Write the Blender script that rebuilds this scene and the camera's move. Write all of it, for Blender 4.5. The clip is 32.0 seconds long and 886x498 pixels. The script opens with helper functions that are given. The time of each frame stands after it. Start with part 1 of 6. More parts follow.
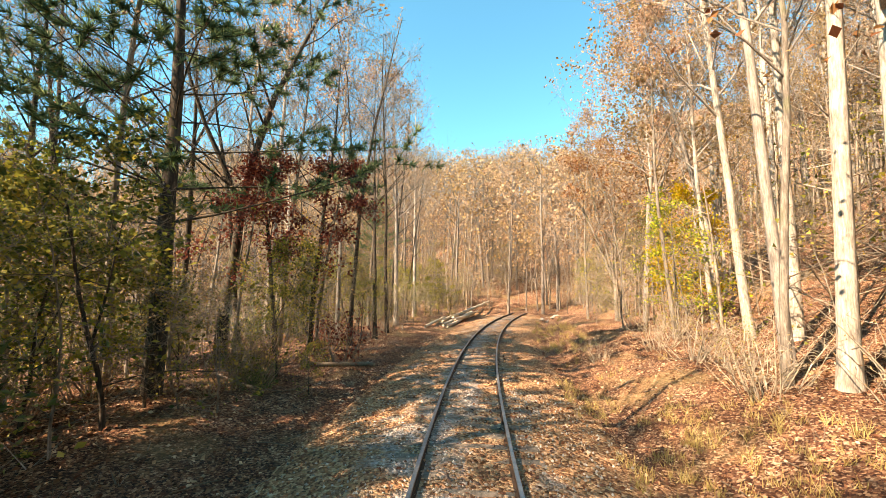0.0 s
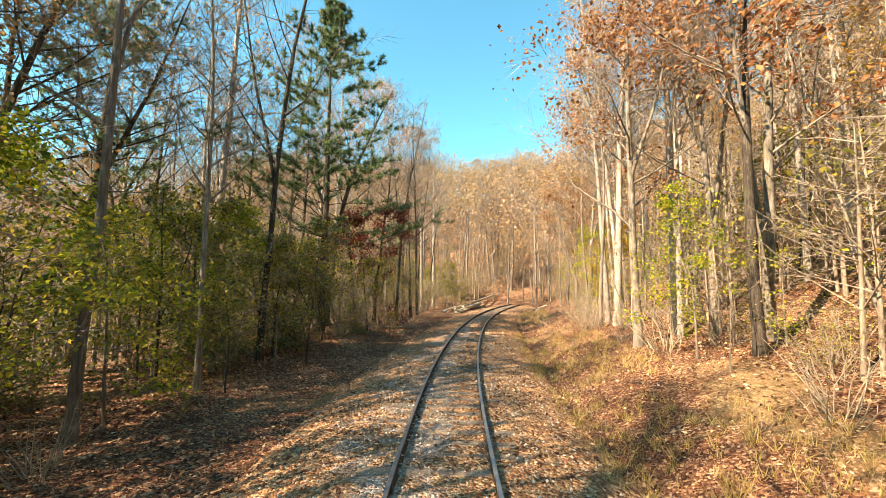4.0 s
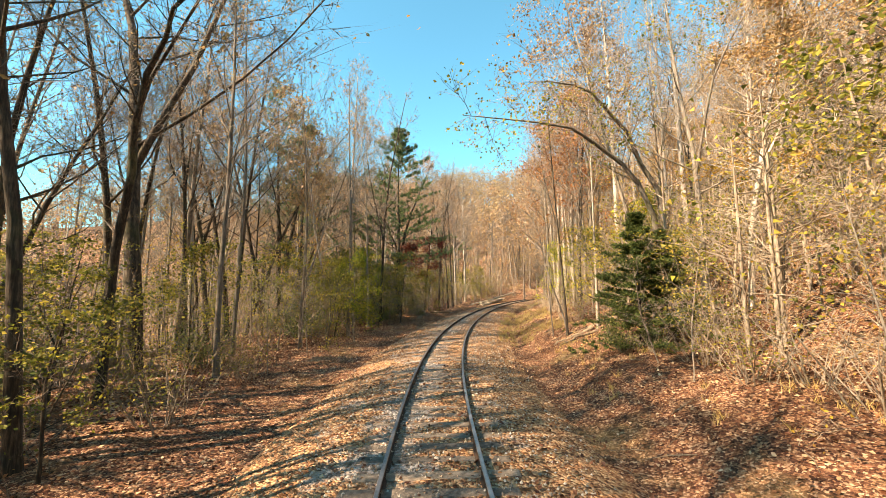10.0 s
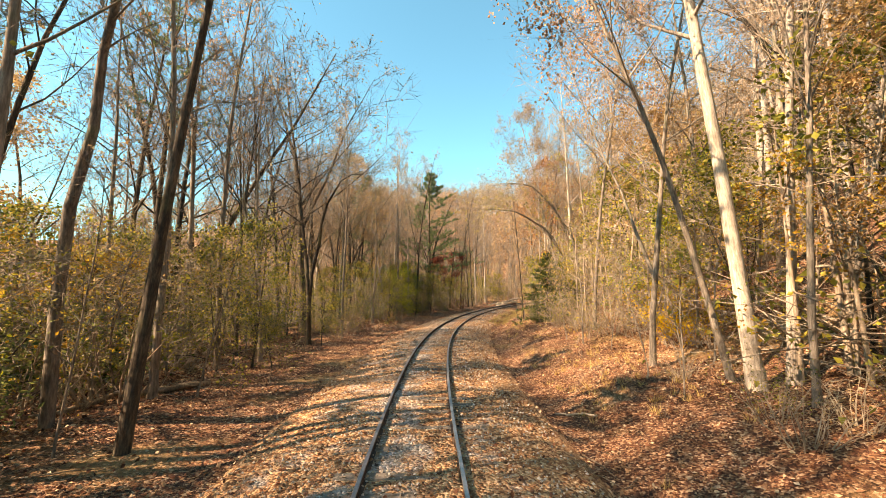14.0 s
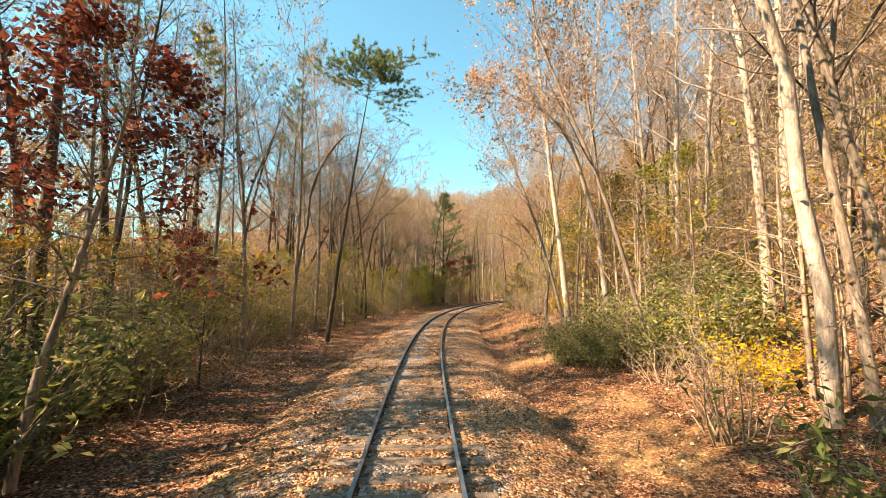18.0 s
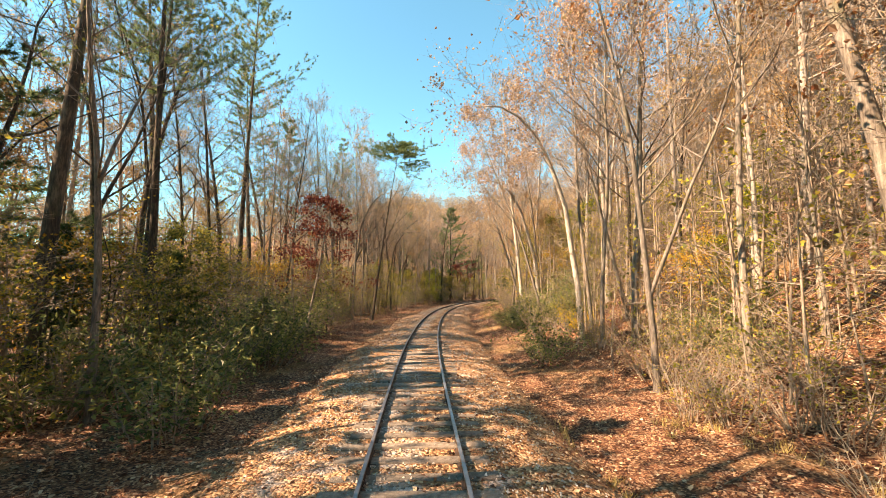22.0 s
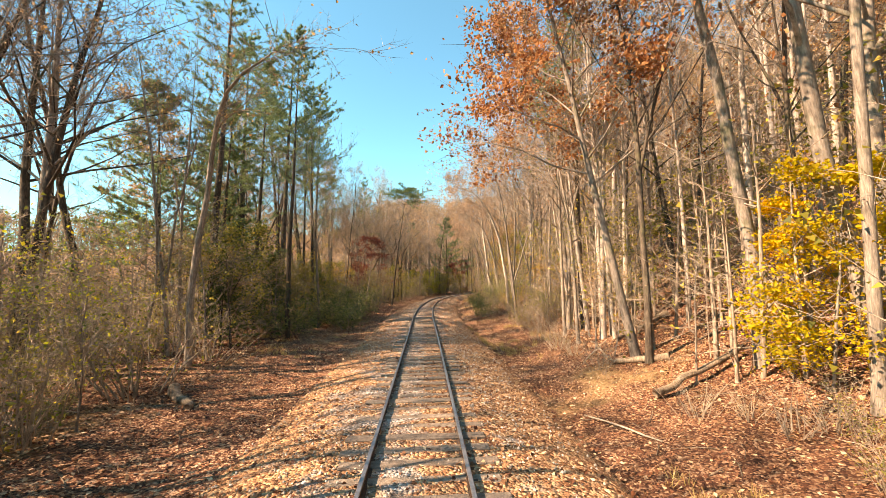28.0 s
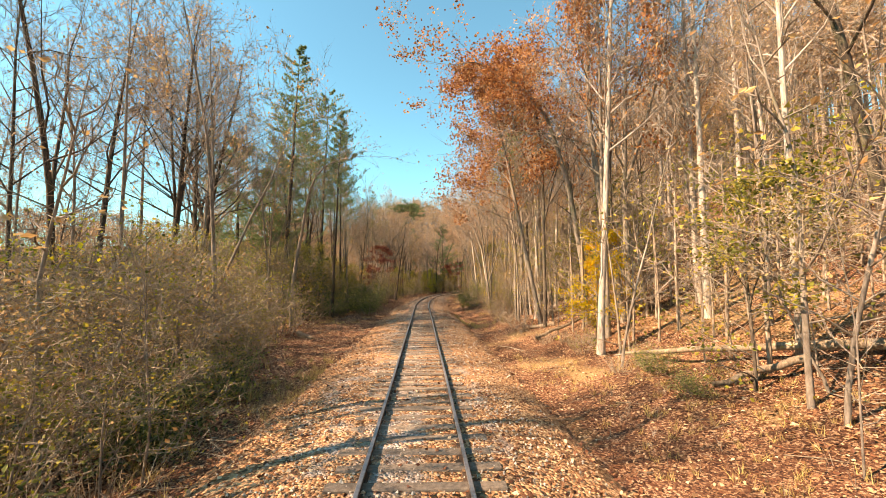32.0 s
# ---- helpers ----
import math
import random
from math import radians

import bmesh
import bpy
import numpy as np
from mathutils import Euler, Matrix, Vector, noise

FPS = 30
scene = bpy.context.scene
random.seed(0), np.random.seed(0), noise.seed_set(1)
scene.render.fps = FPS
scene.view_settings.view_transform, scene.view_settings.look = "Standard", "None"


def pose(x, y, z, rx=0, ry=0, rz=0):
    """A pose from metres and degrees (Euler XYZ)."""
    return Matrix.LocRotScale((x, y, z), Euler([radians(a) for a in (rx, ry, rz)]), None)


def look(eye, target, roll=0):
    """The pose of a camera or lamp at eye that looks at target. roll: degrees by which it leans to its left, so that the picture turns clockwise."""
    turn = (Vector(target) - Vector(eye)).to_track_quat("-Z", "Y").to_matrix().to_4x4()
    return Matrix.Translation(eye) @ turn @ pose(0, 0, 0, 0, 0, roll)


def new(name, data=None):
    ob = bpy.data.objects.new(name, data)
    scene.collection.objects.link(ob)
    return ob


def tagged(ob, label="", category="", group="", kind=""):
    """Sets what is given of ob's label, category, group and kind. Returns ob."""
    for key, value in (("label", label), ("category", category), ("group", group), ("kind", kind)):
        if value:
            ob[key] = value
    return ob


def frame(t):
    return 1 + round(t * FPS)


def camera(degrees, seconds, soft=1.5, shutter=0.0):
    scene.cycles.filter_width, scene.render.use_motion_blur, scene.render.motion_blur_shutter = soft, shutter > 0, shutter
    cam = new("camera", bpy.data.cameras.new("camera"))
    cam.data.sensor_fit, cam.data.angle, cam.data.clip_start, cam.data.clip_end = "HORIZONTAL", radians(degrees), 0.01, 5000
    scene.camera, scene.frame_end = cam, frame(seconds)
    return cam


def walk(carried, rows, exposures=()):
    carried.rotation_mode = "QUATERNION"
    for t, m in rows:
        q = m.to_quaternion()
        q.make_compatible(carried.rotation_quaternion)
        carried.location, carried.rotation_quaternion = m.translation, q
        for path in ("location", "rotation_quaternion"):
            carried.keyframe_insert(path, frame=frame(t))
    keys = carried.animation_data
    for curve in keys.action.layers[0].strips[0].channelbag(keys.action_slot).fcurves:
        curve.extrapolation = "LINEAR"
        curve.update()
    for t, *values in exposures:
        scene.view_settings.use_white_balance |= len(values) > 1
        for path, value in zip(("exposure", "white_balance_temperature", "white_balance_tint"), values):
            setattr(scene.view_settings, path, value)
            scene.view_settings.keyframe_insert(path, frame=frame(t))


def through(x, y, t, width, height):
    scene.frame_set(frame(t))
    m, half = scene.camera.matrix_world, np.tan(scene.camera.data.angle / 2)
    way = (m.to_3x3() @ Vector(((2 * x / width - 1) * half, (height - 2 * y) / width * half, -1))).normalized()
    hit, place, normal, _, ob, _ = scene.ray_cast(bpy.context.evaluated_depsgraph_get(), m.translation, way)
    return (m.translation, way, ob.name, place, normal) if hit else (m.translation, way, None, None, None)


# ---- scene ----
cam = camera(96.92, 32.0, 0.7)
PATH = [
    (0, (0.106, 2.39, 2.711), (0.158, 4.379, 2.914), 0.75),
    (0.5, (0.01, 0.902, 2.711), (0.051, 2.892, 2.906), 0.87),
    (1, (-0.058, -0.614, 2.711), (-0.03, 1.376, 2.904), 0.97),
    (1.5, (-0.105, -2.174, 2.711), (-0.093, -0.183, 2.903), 0.99),
    (2, (-0.125, -3.777, 2.711), (-0.122, -1.787, 2.904), 1.03),
    (2.5, (-0.134, -5.35, 2.711), (-0.137, -3.359, 2.901), 1.07),
    (3, (-0.14, -6.939, 2.711), (-0.15, -4.947, 2.899), 1.11),
    (3.5, (-0.142, -8.439, 2.711), (-0.157, -6.447, 2.893), 1.01),
    (4, (-0.143, -9.707, 2.711), (-0.157, -7.715, 2.893), 0.70),
    (4.5, (-0.14, -10.857, 2.711), (-0.151, -8.865, 2.897), 0.33),
    (5, (-0.123, -12.002, 2.711), (-0.135, -10.011, 2.902), -0.00),
    (5.5, (-0.079, -13.257, 2.711), (-0.098, -11.266, 2.906), -0.22),
    (6, (0.01, -14.733, 2.711), (-0.028, -12.743, 2.907), -0.24),
    (6.5, (0.123, -16.263, 2.711), (0.065, -14.273, 2.902), -0.12),
    (7, (0.263, -17.79, 2.711), (0.188, -15.8, 2.895), -0.22),
    (7.5, (0.427, -19.288, 2.711), (0.337, -17.298, 2.893), -0.41),
    (8, (0.603, -20.748, 2.711), (0.499, -18.76, 2.896), -0.58),
    (8.5, (0.812, -22.399, 2.711), (0.686, -20.412, 2.895), -0.58),
    (9, (1.044, -24.062, 2.711), (0.895, -22.076, 2.895), -0.62),
    (9.5, (1.304, -25.772, 2.711), (1.126, -23.788, 2.895), -0.74),
    (10, (1.601, -27.559, 2.711), (1.399, -25.578, 2.898), -0.73),
    (10.5, (1.924, -29.334, 2.711), (1.704, -27.355, 2.898), -0.54),
    (11, (2.273, -31.125, 2.711), (2.033, -29.149, 2.9), -0.36),
    (11.5, (2.652, -32.939, 2.711), (2.392, -30.966, 2.907), -0.25),
    (12, (3.069, -34.772, 2.711), (2.789, -32.802, 2.91), -0.24),
    (12.5, (3.515, -36.581, 2.711), (3.214, -34.615, 2.913), -0.23),
    (13, (3.999, -38.393, 2.711), (3.677, -36.429, 2.913), -0.19),
    (13.5, (4.502, -40.193, 2.711), (4.157, -38.234, 2.915), -0.14),
    (14, (5.024, -42.008, 2.711), (4.659, -40.052, 2.916), -0.04),
    (14.5, (5.541, -43.794, 2.711), (5.156, -41.842, 2.916), 0.13),
    (15, (6.016, -45.482, 2.711), (5.614, -43.534, 2.914), 0.24),
    (15.5, (6.464, -47.114, 2.711), (6.047, -45.168, 2.912), 0.34),
    (16, (6.9, -48.729, 2.711), (6.471, -46.785, 2.909), 0.44),
    (16.5, (7.339, -50.368, 2.711), (6.902, -48.426, 2.908), 0.54),
    (17, (7.8, -52.07, 2.711), (7.358, -50.129, 2.908), 0.59),
    (17.5, (8.313, -53.794, 2.711), (7.865, -51.854, 2.903), 0.59),
    (18, (8.835, -55.463, 2.711), (8.378, -53.525, 2.902), 0.50),
    (18.5, (9.374, -57.134, 2.711), (8.908, -55.198, 2.901), 0.31),
    (19, (9.912, -58.724, 2.711), (9.436, -56.791, 2.9), 0.24),
    (19.5, (10.439, -60.3, 2.711), (9.949, -58.37, 2.9), 0.26),
    (20, (10.971, -61.893, 2.711), (10.474, -59.965, 2.899), 0.34),
    (20.5, (11.505, -63.516, 2.711), (11.007, -61.588, 2.897), 0.40),
    (21, (12.027, -65.157, 2.711), (11.526, -63.23, 2.897), 0.41),
    (21.5, (12.536, -66.793, 2.711), (12.025, -64.869, 2.897), 0.43),
    (22, (13.053, -68.436, 2.711), (12.535, -66.514, 2.9), 0.41),
    (22.5, (13.564, -69.981, 2.711), (13.046, -68.058, 2.9), 0.39),
    (23, (14.109, -71.536, 2.711), (13.596, -69.611, 2.896), 0.31),
    (23.5, (14.672, -73.102, 2.711), (14.159, -71.177, 2.893), 0.25),
    (24, (15.207, -74.654, 2.711), (14.69, -72.731, 2.89), 0.18),
    (24.5, (15.719, -76.204, 2.711), (15.199, -74.281, 2.892), 0.10),
    (25, (16.223, -77.755, 2.711), (15.706, -75.831, 2.891), -0.01),
    (25.5, (16.718, -79.299, 2.711), (16.205, -77.374, 2.889), -0.17),
    (26, (17.188, -80.789, 2.711), (16.675, -78.863, 2.886), -0.37),
    (26.5, (17.642, -82.238, 2.711), (17.126, -80.314, 2.883), -0.62),
    (27, (18.09, -83.663, 2.711), (17.57, -81.739, 2.88), -0.88),
    (27.5, (18.538, -85.077, 2.711), (18.015, -83.154, 2.878), -1.06),
    (28, (18.994, -86.495, 2.711), (18.469, -84.572, 2.877), -0.99),
    (28.5, (19.446, -87.918, 2.711), (18.919, -85.996, 2.874), -0.92),
    (29, (19.901, -89.348, 2.711), (19.376, -87.425, 2.877), -0.77),
    (29.5, (20.346, -90.76, 2.711), (19.82, -88.838, 2.881), -0.69),
    (30, (20.769, -92.118, 2.711), (20.24, -90.197, 2.883), -0.63),
    (30.5, (21.219, -93.486, 2.711), (20.695, -91.564, 2.88), -0.61),
    (31, (21.652, -94.805, 2.711), (21.135, -92.88, 2.878), -0.60),
    (31.5, (22.072, -96.127, 2.711), (21.556, -94.202, 2.878), -0.43),
    (32, (22.486, -97.456, 2.711), (21.969, -95.531, 2.877), -0.22),
]
walk(cam, [(t, look(eye, target, roll)) for t, eye, target, roll in PATH], [(0, 1.95, 10400, 24), (6, 1.9, 10400, 20), (12, 1.85, 11600, 27), (14, 1.87, 12600, 30), (20, 1.92, 12600, 32), (22, 1.9, 12000, 33), (28, 1.82, 11800, 34), (30, 1.76, 12200, 33), (32, 1.64, 12500, 33)])
HEAD_S = [-130.0, -110.0, -104.0, -98.0, -92.0, -86.0, -80.0, -74.0, -68.0, -62.0, -56.0, -50.0, -44.0, -38.0, -32.0, -26.0, -20.0, -14.0, -8.0, -2.0, 4.0, 10.0, 16.0, 22.0, 28.0, 34.0, 40.0, 46.0, 52.0, 58.0, 70.0, 85.0, 100.0]
HEAD_DEG = [17.58, 17.58, 17.64, 17.69, 17.87, 18.06, 17.98, 17.88, 18.1, 18.33, 17.44, 16.02, 14.81, 13.32, 11.45, 9.41, 6.62, 3.56, 0.71, -1.91, -4.37, -6.39, -8.32, -10.53, -12.84, -15.17, -17.49, -19.81, -22.14, -24.46, -28.96, -34.46, -38.46]
# lateral profiles of the ground beside the track
SUN_AZ_DEG, SUN_EL_DEG, SUN_STRENGTH, SKY_STRENGTH = 238, 41, 5.0, 0.1
R_N = [0, 1.8, 2.6, 3.6, 5.2, 6.5, 8.5, 12, 16, 30, 60, 120]
R_NEAR = [-0.25, -0.3, -0.35, -0.6, 0.1, 0.5, 0.8, 2.0, 4.0, 12, 26, 40]
R_FAR = [-0.25, -0.32, -0.5, -0.95, -0.85, -0.6, -0.3, 0.9, 2.6, 11, 25, 40]
L_N = [0, 1.8, 2.6, 4, 7, 12, 20, 40, 90, 160]
L_Z = [-0.25, -0.3, -0.4, -0.5, -0.35, -0.3, -1.2, -6, -3, 15]

# ---- sky, sun ----
SUN_AZ, SUN_EL = radians(SUN_AZ_DEG), radians(SUN_EL_DEG)
world = bpy.data.worlds.new("autumn_sky")
scene.world = world
world.use_nodes = True
wn = world.node_tree.nodes
sky = wn.new("ShaderNodeTexSky")
sky.sky_type = "NISHITA"
sky.sun_disc = False
sky.sun_elevation = SUN_EL
sky.sun_rotation = SUN_AZ
sky.air_density, sky.dust_density, sky.ozone_density = 1.0, 0.1, 1.0
clear_air = wn.new("ShaderNodeMix")
clear_air.data_type, clear_air.blend_type = "RGBA", "MULTIPLY"
clear_air.inputs[0].default_value, clear_air.inputs[7].default_value = 1.0, (0.24, 1.13, 1.32, 1)
world.node_tree.links.new(sky.outputs[0], clear_air.inputs[6])
world.node_tree.links.new(clear_air.outputs[2], wn["Background"].inputs[0])
wn["Background"].inputs[1].default_value = SKY_STRENGTH
sun_data = bpy.data.lights.new("sun", "SUN")
sun_data.energy, sun_data.angle, sun_data.color = SUN_STRENGTH, radians(0.5), (1.0, 0.95, 0.87)
sun = new("sun", sun_data)
sun_way = Vector((math.sin(SUN_AZ) * math.cos(SUN_EL), math.cos(SUN_AZ) * math.cos(SUN_EL), math.sin(SUN_EL)))
sun.matrix_world = look(sun_way * 200, (0, 0, 0))


# ---- materials ----
def material(name, rough=0.85):
    m = bpy.data.materials.new(name)
    m.use_nodes = True
    b = m.node_tree.nodes["Principled BSDF"]
    b.inputs["Roughness"].default_value = rough
    b.inputs["Specular IOR Level"].default_value = 0.25
    return m, m.node_tree.nodes, m.node_tree.links, b


def ramp(nodes, stops):
    r = nodes.new("ShaderNodeValToRGB")
    e = r.color_ramp.elements
    while len(e) < len(stops):
        e.new(0.5)
    for el, (p, c) in zip(e, stops):
        el.position, el.color = p, (*c, 1)
    return r


def noise_node(nodes, links, coords, scale, detail=4.0, rough=0.6):
    n = nodes.new("ShaderNodeTexNoise")
    n.inputs["Scale"].default_value, n.inputs["Detail"].default_value = scale, detail
    n.inputs["Roughness"].default_value = rough
    links.new(coords, n.inputs["Vector"])
    return n


def mix(nodes, links, fac, a, b, kind="MIX"):
    n = nodes.new("ShaderNodeMix")
    n.data_type, n.blend_type = "RGBA", kind
    for sock, v in ((n.inputs[0], fac), (n.inputs[6], a), (n.inputs[7], b)):
        if isinstance(v, (int, float)):
            sock.default_value = v
        elif isinstance(v, tuple):
            sock.default_value = (*v, 1)
        else:
            links.new(v, sock)
    return n.outputs[2]


def bump(nodes, links, b, height, strength, dist):
    n = nodes.new("ShaderNodeBump")
    n.inputs["Strength"].default_value, n.inputs["Distance"].default_value = strength, dist
    links.new(height, n.inputs["Height"])
    links.new(n.outputs[0], b.inputs["Normal"])


def bark(name, dark, mid, light, moss=0.0):
    m, n, l, b = material(name, 0.9)
    tc = n.new("ShaderNodeTexCoord")
    mp = n.new("ShaderNodeMapping")
    mp.inputs["Scale"].default_value = (1, 1, 0.16)
    l.new(tc.outputs["Object"], mp.inputs[0])
    ridge = noise_node(n, l, mp.outputs[0], 22, 6, 0.7)
    patch = noise_node(n, l, tc.outputs["Object"], 1.6, 4, 0.6)
    add = n.new("ShaderNodeMath")
    add.operation = "MULTIPLY_ADD"
    l.new(patch.outputs[0], add.inputs[0])
    add.inputs[1].default_value = 0.6
    l.new(ridge.outputs[0], add.inputs[2])
    r = ramp(n, [(0.55, dark), (0.78, mid), (1.0, light)])
    l.new(add.outputs[0], r.inputs[0])
    oi = n.new("ShaderNodeObjectInfo")
    tint = ramp(n, [(0.0, (0.78, 0.76, 0.74)), (1.0, (1.15, 1.12, 1.05))])
    l.new(oi.outputs["Random"], tint.inputs[0])
    col = mix(n, l, 1.0, r.outputs[0], tint.outputs[0], "MULTIPLY")
    if moss:
        big = noise_node(n, l, tc.outputs["Object"], 0.9, 5, 0.65)
        cut = ramp(n, [(0.52, (0, 0, 0)), (0.66, (moss, moss, moss))])
        l.new(big.outputs[0], cut.inputs[0])
        col = mix(n, l, cut.outputs[0], col, (0.12, 0.15, 0.06))
    l.new(col, b.inputs["Base Color"])
    bump(n, l, b, ridge.outputs[0], 0.6, 0.03)
    return m


def foliage(name, stops, through=0.4, rough=0.6):
    m, n, l, b = material(name, rough)
    geo = n.new("ShaderNodeNewGeometry")
    r = ramp(n, stops)
    l.new(geo.outputs["Random Per Island"], r.inputs[0])
    oi = n.new("ShaderNodeObjectInfo")
    tint = ramp(n, [(0.0, (0.8, 0.84, 0.8)), (1.0, (1.15, 1.08, 1.0))])
    l.new(oi.outputs["Random"], tint.inputs[0])
    col = mix(n, l, 1.0, r.outputs[0], tint.outputs[0], "MULTIPLY")
    l.new(col, b.inputs["Base Color"])
    tr = n.new("ShaderNodeBsdfTranslucent")
    l.new(col, tr.inputs[0])
    ms = n.new("ShaderNodeMixShader")
    ms.inputs[0].default_value = through
    l.new(b.outputs[0], ms.inputs[1])
    l.new(tr.outputs[0], ms.inputs[2])
    l.new(ms.outputs[0], n["Material Output"].inputs[0])
    return m


BARK_PALE = bark("pale_bark", (0.12, 0.106, 0.092), (0.30, 0.275, 0.245), (0.52, 0.485, 0.44))
BARK_GREY = bark("grey_bark", (0.07, 0.06, 0.05), (0.175, 0.156, 0.134), (0.34, 0.308, 0.27), 0.35)
BARK_DARK = bark("dark_bark", (0.022, 0.018, 0.015), (0.055, 0.046, 0.037), (0.14, 0.12, 0.095), 0.3)
TWIG = bark("twig_bark", (0.09, 0.077, 0.066), (0.20, 0.175, 0.152), (0.36, 0.325, 0.285))
TWIG_WARM = bark("warm_twig_bark", (0.10, 0.08, 0.062), (0.235, 0.195, 0.155), (0.41, 0.355, 0.295))
DRYWOOD = bark("dry_branch_wood", (0.16, 0.135, 0.105), (0.30, 0.26, 0.205), (0.44, 0.39, 0.32))
DEADWOOD = bark("weathered_wood", (0.06, 0.048, 0.036), (0.18, 0.145, 0.108), (0.34, 0.285, 0.22))
CUTWOOD = bark("cut_wood", (0.34, 0.29, 0.22), (0.50, 0.45, 0.36), (0.64, 0.59, 0.50))
L_RUST = foliage("rust_leaf", [(0, (0.16, 0.055, 0.028)), (0.5, (0.33, 0.14, 0.06)), (1, (0.50, 0.28, 0.13))], 0.4)
L_BLUSH = foliage("blush_leaf", [(0, (0.23, 0.125, 0.085)), (0.5, (0.42, 0.27, 0.185)), (1, (0.58, 0.45, 0.32))], 0.45)
L_HAZE = foliage("distant_leaf", [(0, (0.20, 0.12, 0.075)), (0.5, (0.37, 0.25, 0.16)), (1, (0.52, 0.39, 0.27))], 0.35)
L_TAN = foliage("tan_leaf", [(0, (0.22, 0.12, 0.055)), (0.5, (0.38, 0.25, 0.12)), (1, (0.52, 0.39, 0.21))])
L_AMBER = foliage("amber_leaf", [(0, (0.28, 0.14, 0.03)), (0.5, (0.48, 0.29, 0.05)), (1, (0.56, 0.43, 0.08))], 0.5)
L_RED = foliage("dark_red_leaf", [(0, (0.09, 0.022, 0.02)), (0.6, (0.20, 0.055, 0.04)), (1, (0.34, 0.12, 0.07))])
L_YELLOW = foliage("yellow_leaf", [(0, (0.42, 0.30, 0.02)), (0.5, (0.58, 0.46, 0.03)), (1, (0.62, 0.33, 0.03))], 0.5)
L_LIME = foliage("yellow_green_leaf", [(0, (0.07, 0.13, 0.025)), (0.4, (0.22, 0.29, 0.035)), (0.75, (0.42, 0.42, 0.045)), (1, (0.58, 0.50, 0.06))], 0.5)
L_OLIVE = foliage("olive_leaf", [(0, (0.06, 0.08, 0.022)), (0.4, (0.18, 0.195, 0.042)), (0.75, (0.36, 0.33, 0.065)), (1, (0.52, 0.40, 0.10))], 0.45)
L_GREEN = foliage("evergreen_leaf", [(0, (0.035, 0.065, 0.025)), (0.45, (0.13, 0.18, 0.06)), (0.8, (0.26, 0.30, 0.11)), (1, (0.42, 0.39, 0.17))], 0.4, 0.45)
L_NEEDLE = foliage("pine_needle", [(0, (0.055, 0.105, 0.055)), (0.6, (0.13, 0.215, 0.105)), (1, (0.26, 0.33, 0.14))], 0.5)
L_CEDAR = foliage("dark_needle", [(0, (0.035, 0.065, 0.025)), (0.6, (0.105, 0.155, 0.05)), (1, (0.24, 0.27, 0.085))], 0.45)
L_BROWN = foliage("fallen_leaf", [(0, (0.055, 0.02, 0.012)), (0.4, (0.20, 0.08, 0.044)), (0.75, (0.40, 0.235, 0.135)), (1, (0.66, 0.51, 0.36))], 0.1)
L_STRAW = foliage("dry_grass", [(0, (0.26, 0.18, 0.07)), (0.6, (0.46, 0.36, 0.15)), (1, (0.58, 0.48, 0.24))], 0.3)


def litter_material():
    m, n, l, b = material("leaf_litter", 0.95)
    geo = n.new("ShaderNodeNewGeometry")
    pos = geo.outputs["Position"]
    v = n.new("ShaderNodeTexVoronoi")
    v.inputs["Scale"].default_value = 26
    wob = noise_node(n, l, pos, 16, 4)
    off = mix(n, l, 0.09, pos, wob.outputs["Color"], "ADD")
    l.new(off, v.inputs["Vector"])
    bw = n.new("ShaderNodeSeparateColor")
    l.new(v.outputs["Color"], bw.inputs[0])
    leaf = ramp(n, [(0.0, (0.035, 0.014, 0.01)), (0.4, (0.15, 0.064, 0.038)), (0.75, (0.31, 0.172, 0.1)), (1.0, (0.58, 0.43, 0.30))])
    l.new(bw.outputs[0], leaf.inputs[0])
    big = noise_node(n, l, pos, 0.5, 6, 0.65)
    soil = ramp(n, [(0.42, (0.62, 0.55, 0.5)), (0.6, (1.08, 1.0, 0.95))])
    l.new(big.outputs[0], soil.inputs[0])
    col = mix(n, l, 1.0, leaf.outputs[0], soil.outputs[0], "MULTIPLY")
    grassy = noise_node(n, l, pos, 0.23, 5, 0.6)
    cut = ramp(n, [(0.55, (0, 0, 0)), (0.68, (0.55, 0.55, 0.55))])
    l.new(grassy.outputs[0], cut.inputs[0])
    col = mix(n, l, cut.outputs[0], col, (0.36, 0.26, 0.12))
    l.new(col, b.inputs["Base Color"])
    fine = noise_node(n, l, pos, 40, 4)
    h = n.new("ShaderNodeMath")
    h.operation = "SUBTRACT"
    l.new(fine.outputs[0], h.inputs[0])
    l.new(v.outputs["Distance"], h.inputs[1])
    bump(n, l, b, h.outputs[0], 1.0, 0.03)
    return m


